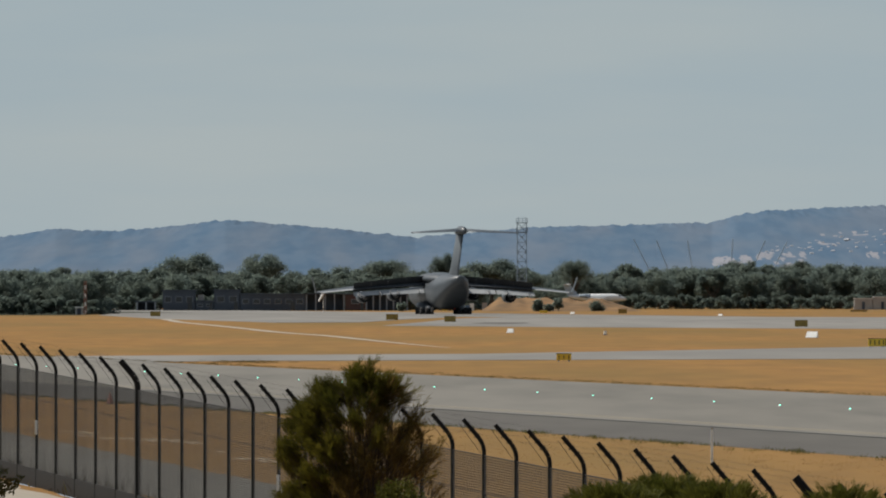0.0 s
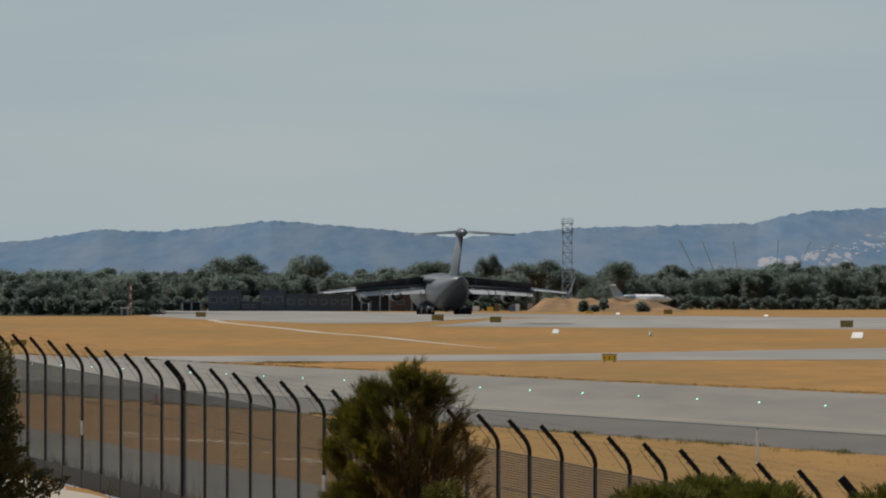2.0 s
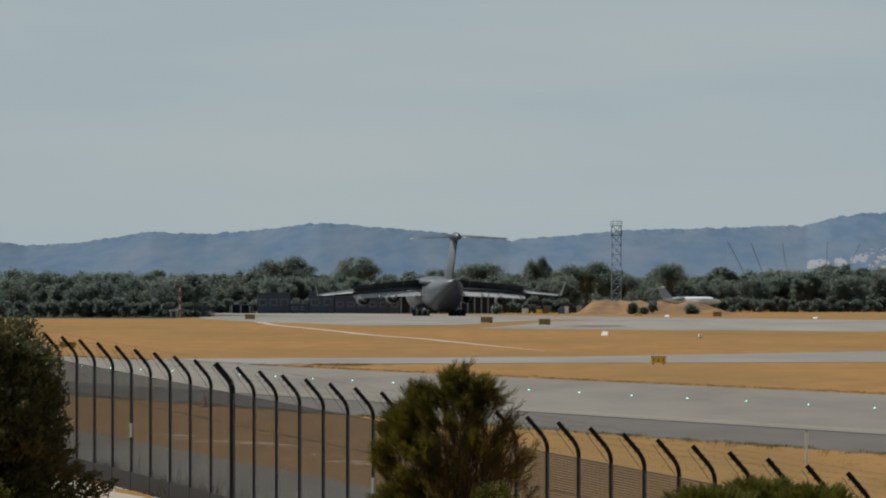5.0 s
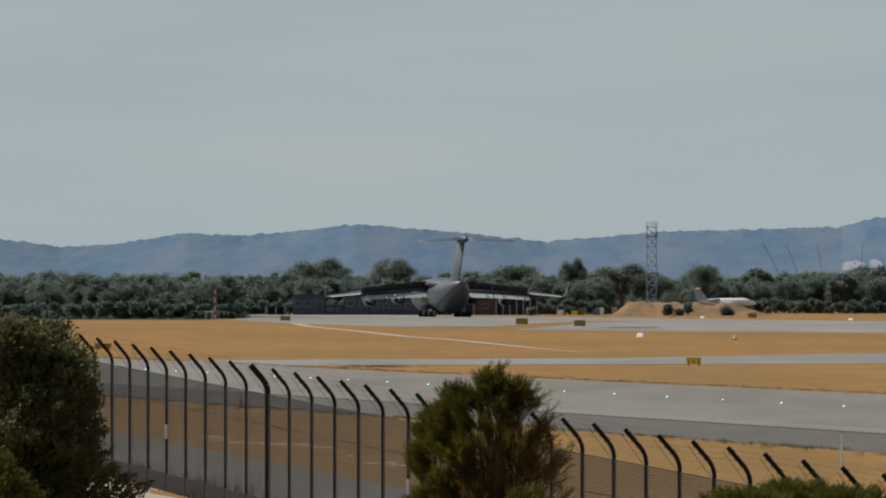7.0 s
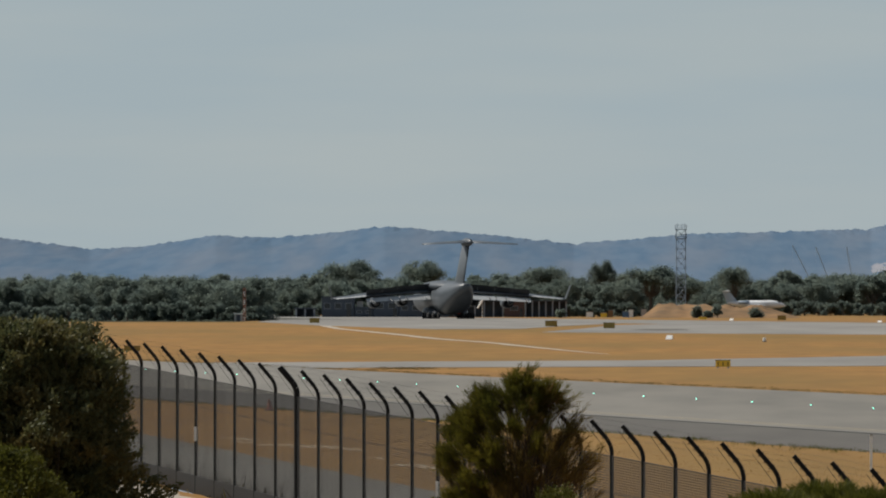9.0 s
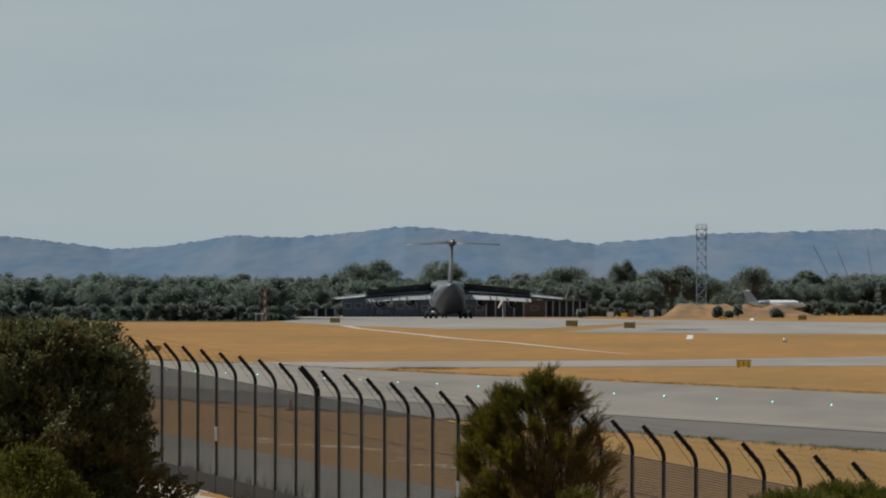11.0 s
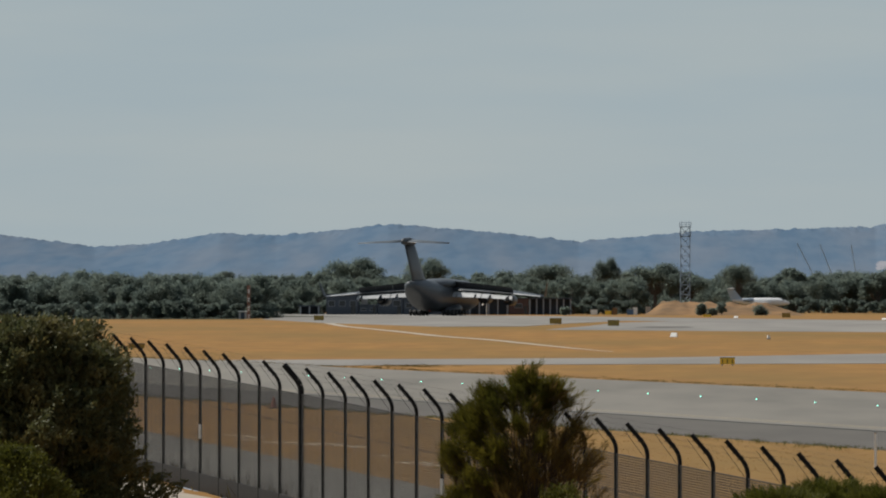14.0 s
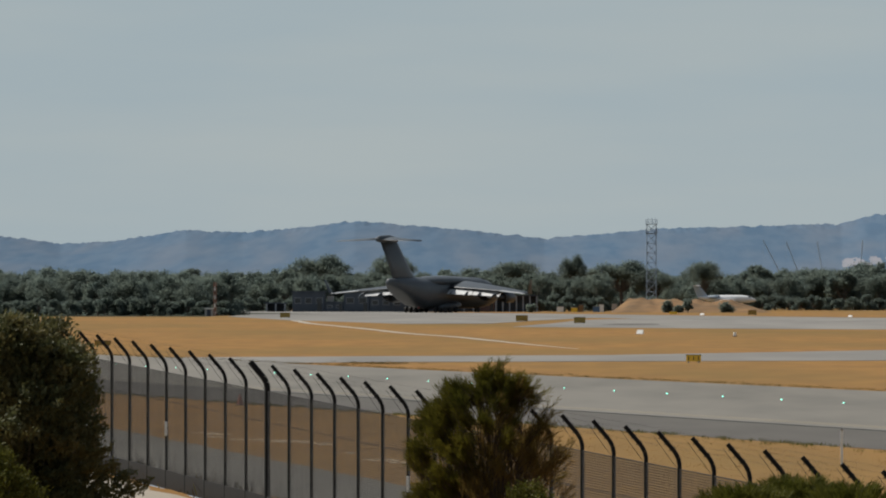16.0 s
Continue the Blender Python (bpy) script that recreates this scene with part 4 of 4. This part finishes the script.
def build_hillside():
    rng = random.Random(12)
    src = None
    for k in range(60):
        px = 1350 + 270 * rng.random() ** 0.8
        y_px = 462 - 12 - (px - 1330) / 240 * 38 * rng.random() - 8 * rng.random()
        x, d, z = hill_at(px, y_px)
        m = pose(x, d, z - 0.3, 0, 0, rng.uniform(-40, 40))
        if src is None:
            src = thing("house", "tiny pale house among trees on the far hillside", "house", m, "houses on the hillside")
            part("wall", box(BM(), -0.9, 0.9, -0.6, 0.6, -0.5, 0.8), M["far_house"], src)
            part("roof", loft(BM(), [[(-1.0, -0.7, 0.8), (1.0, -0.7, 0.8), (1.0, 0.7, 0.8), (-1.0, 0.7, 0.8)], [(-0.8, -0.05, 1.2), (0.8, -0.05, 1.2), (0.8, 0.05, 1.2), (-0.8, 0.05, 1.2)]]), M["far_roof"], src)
        else:
            ob = copy_thing(src, m)
            s = rng.uniform(0.35, 0.7)
            ob.scale = (s, s, s * rng.uniform(0.7, 1.0))


build_hillside()


def crate(px, d, w, h, material, label):
    t = thing("storage_crate", label, "crate", pose(place(px, d), d, far_z(d)), "stores beside the runway")
    part("body", box(BM(), -w / 2, w / 2, 0, w, 0.1, h, 0.03), material, t)
    part("lid", box(BM(), -w / 2 - 0.04, w / 2 + 0.04, -0.04, w + 0.04, h, h + 0.08, 0.02), M["pale_wall"], t)
    for x in (-w / 2 + 0.1, w / 2 - 0.1):
        part("skid", box(BM(), x - 0.07, x + 0.07, 0, w, 0, 0.1), M["tower"], t)


for px, w, h, mm, label in ((712, 1.1, 1.3, "pale_wall", "pale storage crate beyond the runway"), (762, 1.5, 1.2, "white", "white storage crate beyond the runway"), (787, 1.4, 1.0, "sign_yellow", "yellow storage crate beyond the runway"),
                            (799, 1.1, 1.6, "earth", "tan storage crate beyond the runway"), (826, 1.5, 1.3, "blue", "blue storage crate beyond the runway"), (835, 1.0, 1.7, "white", "tall white storage crate"),
                            (858, 1.2, 1.8, "pale_wall", "tall pale storage crate"), (873, 0.9, 1.6, "earth", "tan storage crate beyond the runway")):
    crate(px, 2580 + (px % 7) * 4, w, h, M[mm], label)


def windsock():
    d = 2600.0
    t = thing("windsock", "drooping pale windsock on a thin pole", "windsock", pose(place(572, d), d, far_z(d)))
    part("pole", tube(BM(), (0, 0, -0.2), (0, 0, 4.0), 0.08, 0.05), M["white"], t)
    part("sock", loft(BM(), [[(0 + 0.32 * math.cos(a), 0.32 * math.sin(a), 3.9) for a in [k * math.tau / 10 for k in range(10)]], [(-0.5 + 0.26 * math.cos(a), 0.26 * math.sin(a), 3.0) for a in [k * math.tau / 10 for k in range(10)]],
                         [(-1.0 + 0.16 * math.cos(a), 0.16 * math.sin(a), 2.1) for a in [k * math.tau / 10 for k in range(10)]]]), M["white"], t)


windsock()


# ---- airfield signs, markers, lights ----
def sign(px, y_foot, w, h, face, label, bars=0, black=False):
    d = foot_d(y_foot)
    t = thing("taxiway_sign", label, "sign", pose(place(px, d), d, far_z(d)), "airfield guidance signs")
    part("board", box(BM(), -w / 2, w / 2, 0, 0.22, 0.12, h, 0.02), face, t)
    part("frame", box(BM(), -w / 2 - 0.03, w / 2 + 0.03, 0.03, 0.25, h, h + 0.05, 0.01), M["sign_black"], t)
    for x in (-w * 0.35, w * 0.35):
        part("leg", box(BM(), x - 0.05, x + 0.05, 0.06, 0.16, -0.02, 0.12), M["tower"], t)
    for k in range(bars):
        x = -w / 2 + (k + 0.5) * w / bars
        part("bar", box(BM(), x - w * 0.03, x + w * 0.03, -0.012, -0.003, h * 0.35, h * 0.85), M["sign_black"], t)
    if black:
        part("black_panel", box(BM(), w * 0.5, w * 0.9, 0.0, 0.22, 0.12, h, 0.01), M["sign_black"], t, "black location panel")


BACK = "yellow-brown back of an airfield sign on dry grass"
sign(694, 567.5, 1.85, 0.95, M["sign_brown"], BACK)
sign(796.5, 571, 1.65, 0.9, M["sign_brown"], BACK)
sign(275, 561, 1.75, 0.9, M["sign_brown"], BACK)
sign(1418, 580, 1.6, 0.9, M["sign_brown"], BACK)
sign(1102, 556, 1.65, 0.95, M["sign_brown"], BACK)
sign(962, 555, 1.6, 0.6, M["sign_yellow"], "low yellow sign before the earth bank")
sign(1520, 553, 3.6, 0.45, M["sign_brown"], "long low olive sign on dry grass")
sign(998, 640.5, 1.0, 0.52, M["sign_yellow"], "small yellow sign with black bars beside the taxiway", bars=3)
sign(1552, 615.5, 1.45, 0.72, M["sign_yellow"], "yellow sign with dark bars and a black panel", bars=4, black=True)
sign(-48, 612, 1.4, 0.5, M["sign_brown"], BACK)


def marker(px, y_foot, w, h):
    d = foot_d(y_foot)
    bm = BM()
    loft(bm, [[(-w / 2, -w * 0.45, 0), (w / 2, -w * 0.45, 0), (w / 2, w * 0.45, 0), (-w / 2, w * 0.45, 0)], [(-w / 2 + 0.1, -0.03, h), (w / 2, -0.03, h), (w / 2, 0.03, h), (-w / 2 + 0.1, 0.03, h)]])
    t = thing("gable_marker", "white gable-shaped marker on dry grass", "marker", pose(place(px, d), d, far_z(d), 0, 0, -12), "white gable markers")
    part("body", bm, M["white"], t)
    part("base", box(BM(), -w / 2 - 0.04, w / 2 + 0.04, -w * 0.48, w * 0.48, -0.02, 0.03), M["pale_wall"], t)


for px, y, w, h in ((903, 589.5, 0.75, 0.48), (1437, 598, 1.15, 0.62), (-170, 562, 1.0, 0.7), (1013, 556, 0.8, 0.4), (1275, 559, 0.8, 0.3)):
    marker(px, y, w, h)


def small_markers():
    t = thing("marker_stake", "short white stake with a dark foot on dry grass", "stake", pose(place(1071, 1210), 1210, 0))
    part("stake", tube(BM(), (0, 0, 0), (0, 0, 0.42), 0.17, 0.14), M["white"], t)
    part("foot", tube(BM(), (0, 0, -0.02), (0, 0, 0.08), 0.24), M["brick_red"], t)
    t = thing("marker_post", "thin white marker post in dry grass beside the taxiway", "marker post", pose(place(1260, 332), 332, 0))
    part("post", box(BM(), -0.033, 0.033, -0.03, 0.03, -0.1, 1.0, 0.008), M["white"], t)
    part("cap", box(BM(), -0.038, 0.038, -0.035, 0.035, 1.0, 1.06, 0.01), M["pale_wall"], t)
    t = thing("traffic_cone", "faded orange cone on the grass behind the fence", "cone", pose(place(195, 500), 500, 0))
    part("cone", tube(BM(), (0, 0, 0.04), (0, 0, 0.52), 0.16, 0.03, n=14), M["tower_red"], t)
    part("foot", box(BM(), -0.2, 0.2, -0.2, 0.2, 0, 0.04, 0.01), M["sign_black"], t)


small_markers()


def taxi_lights():
    src = None
    for k in range(-7, 17):
        x, y = along(TAXI, TAXI_DIR, 15.0 * k, -1.8)
        m = pose(x, y, 0.036, 0, 0, TAXI_DIR)
        if src is None:
            src = thing("taxiway_light", "small green inset taxiway light", "light", m, "taxiway centre lights")
            part("housing", tube(BM(), (0, 0, -0.03), (0, 0, 0.018), 0.12, 0.09, n=12), M["metal"], src)
            part("lens", box(BM(), -0.026, 0.026, -0.05, 0.03, 0.018, 0.056, 0.008), M["green_glow"], src, "glowing green lens")
        else:
            copy_thing(src, m)


taxi_lights()
tagged(lane("trim", TAXI, TAXI_DIR, -420, 300, -18.25, -18.0, 0.04, M["sign_black"], "thin dark joint along the taxiway edge", "joint"), kind="structure")


# ---- ragged grass along the pavement edges and by the fence ----
def tufts(name, label, spots, material, h, rng, per=14, wide=0.1):
    pts = []
    for x, y in spots:
        z = land(x, y)
        k = rng.uniform(0.6, 1.4)
        for _ in range(per):
            b = Vector((rng.gauss(0, 0.45), rng.gauss(0, 0.45), 1)).normalized() * h * k * rng.uniform(0.5, 1.2)
            pts.append((Vector((x + rng.gauss(0, 0.12), y + rng.gauss(0, 0.3), z)) + b * 0.45, b, Vector((1, rng.uniform(-1, 1), 0)).normalized() * wide * h))
    tagged(new(name, leaf_mesh(name, pts, material)), label, "grass", kind="stuff")


def build_tufts():
    rng = random.Random(77)
    edge = []
    for _ in range(900):
        d = rng.uniform(-330, 150)
        if noise.noise(Vector((d / 9.0, 0.5, 0))) > -0.25:
            edge.append(along(TAXI, TAXI_DIR, d, -26.9 - abs(rng.gauss(0, 0.7))))
    tufts("green_grass_edge", "ragged green grass along the taxiway shoulder", edge, M["leaf_low"], 0.13, rng)
    dry = []
    for _ in range(6000):
        d, s = rng.uniform(-330, 200), -27 - 24 * rng.random()
        p = along(TAXI, TAXI_DIR, d, s)
        if fence_x(p[1]) - p[0] < -0.5:
            dry.append(p)
    tufts("dry_grass_tufts", "short dry straw tufts between fence and taxiway", dry, M["straw"], 0.07, rng, 10)
    far = [along(TAXI, TAXI_DIR, rng.uniform(-60, 330), 11.9 + abs(rng.gauss(0, 0.9))) for _ in range(900)]
    tufts("dry_grass_edge", "dry olive grass along the taxiway edge", far, M["straw_green"], 0.1, rng)
    tip = [(rng.gauss(-13.2, 1.3), rng.gauss(776, 7)) for _ in range(120)]
    tufts("green_grass_tip", "dark green grass at the tip of the grass strip", tip, M["straw_green"], 0.12, rng)
    foot = []
    for _ in range(420):
        y = rng.uniform(150, 262)
        if noise.noise(Vector((y / 5.0, 3.5, 0))) > 0.0:
            foot.append((fence_x(y) + rng.uniform(0.1, 0.9), y))
    stalks = []
    for _ in range(260):
        y = rng.uniform(185, 250)
        stalks.append((fence_x(y) + rng.uniform(0.15, 1.3), y))
    tufts("weed_stalks", "thin dead weed stalks behind the fence", stalks, M["twig"], 0.5, rng, 3, 0.022)
    tufts("fence_grass", "weedy grass at the foot of the fence", foot, M["straw_green"], 0.3, rng)


build_tufts()


# ---- bare pale patches in the grass behind the fence ----
def bare_patches():
    rng = random.Random(5)
    spots = [(-9.6, 384, 0.8, 3.2), (-8.6, 380, 0.45, 2.4), (-10.9, 388, 0.6, 2.2), (-8.0, 376, 0.35, 2.0), (-12.6, 404, 0.5, 4.0), (-5.6, 342, 0.55, 2.2), (-5.0, 337, 0.35, 1.6), (-6.9, 357, 0.3, 2.0), (-12.2, 395, 0.3, 2.0)]
    for x, y, w, ln in spots:
        c = (x, y)
        pts = []
        for j in range(14):
            a = j * math.tau / 14
            r = rng.uniform(0.55, 1.15)
            pts.append(along(c, TAXI_DIR, math.cos(a) * ln * r, math.sin(a) * w * r))
        strip("bare_patch", pts, 0.012, M["bare"], "pale bare sandy patch in dry grass", "bare patch", 0.05)


bare_patches()


# ---- sandy path on the near side of the fence ----
def build_path():
    ys = [180 + 3 * i for i in range(27)]
    verts = []
    for y in ys:
        for k in range(7):
            x = fence_x(y) - 0.35 - 0.75 * k
            verts.append((x, y, land(x, y) + 0.012))
    me = bpy.data.meshes.new("path")
    me.from_pydata(verts, [], [(j * 7 + i, j * 7 + i + 1, j * 7 + i + 8, j * 7 + i + 7) for j in range(len(ys) - 1) for i in range(6)])
    me.materials.append(M["sand"])
    tagged(new("path", me), "pale sandy path beside the fence", "path", kind="structure")


build_path()


def motions():
    # seconds, x, y, heading (degrees anticlockwise from straight ahead)
    rows = [(0.0, 0.3, 2225, 9.9), (1.5, -6.4, 2263, 10.0), (3.0, -12.6, 2300, 10.1), (6.5, -24.6, 2379, 10.8), (9.0, -32.0, 2428, 12.3), (10.0, -34.6, 2445, 9.0), (11.2, -37.4, 2464, 2.0), (12.5, -38.8, 2484, -5.5),
            (14.0, -37.3, 2504, -16.8), (15.0, -34.8, 2514, -23.3), (16.0, -31.4, 2523, -29.2)]
    walk(transport, [(t, pose(x, y, 0.05 + far_z(y), 0, 0, h)) for t, x, y, h in rows])

    for panel, hinge in spoiler_panels:
        up, down = hinge @ pose(0, 0, 0, -58), hinge @ pose(0, 0, 0, 3)
        walk(panel, [(0.0, up), (14.5, up), (15.35, down), (16.0, down)])


motions()
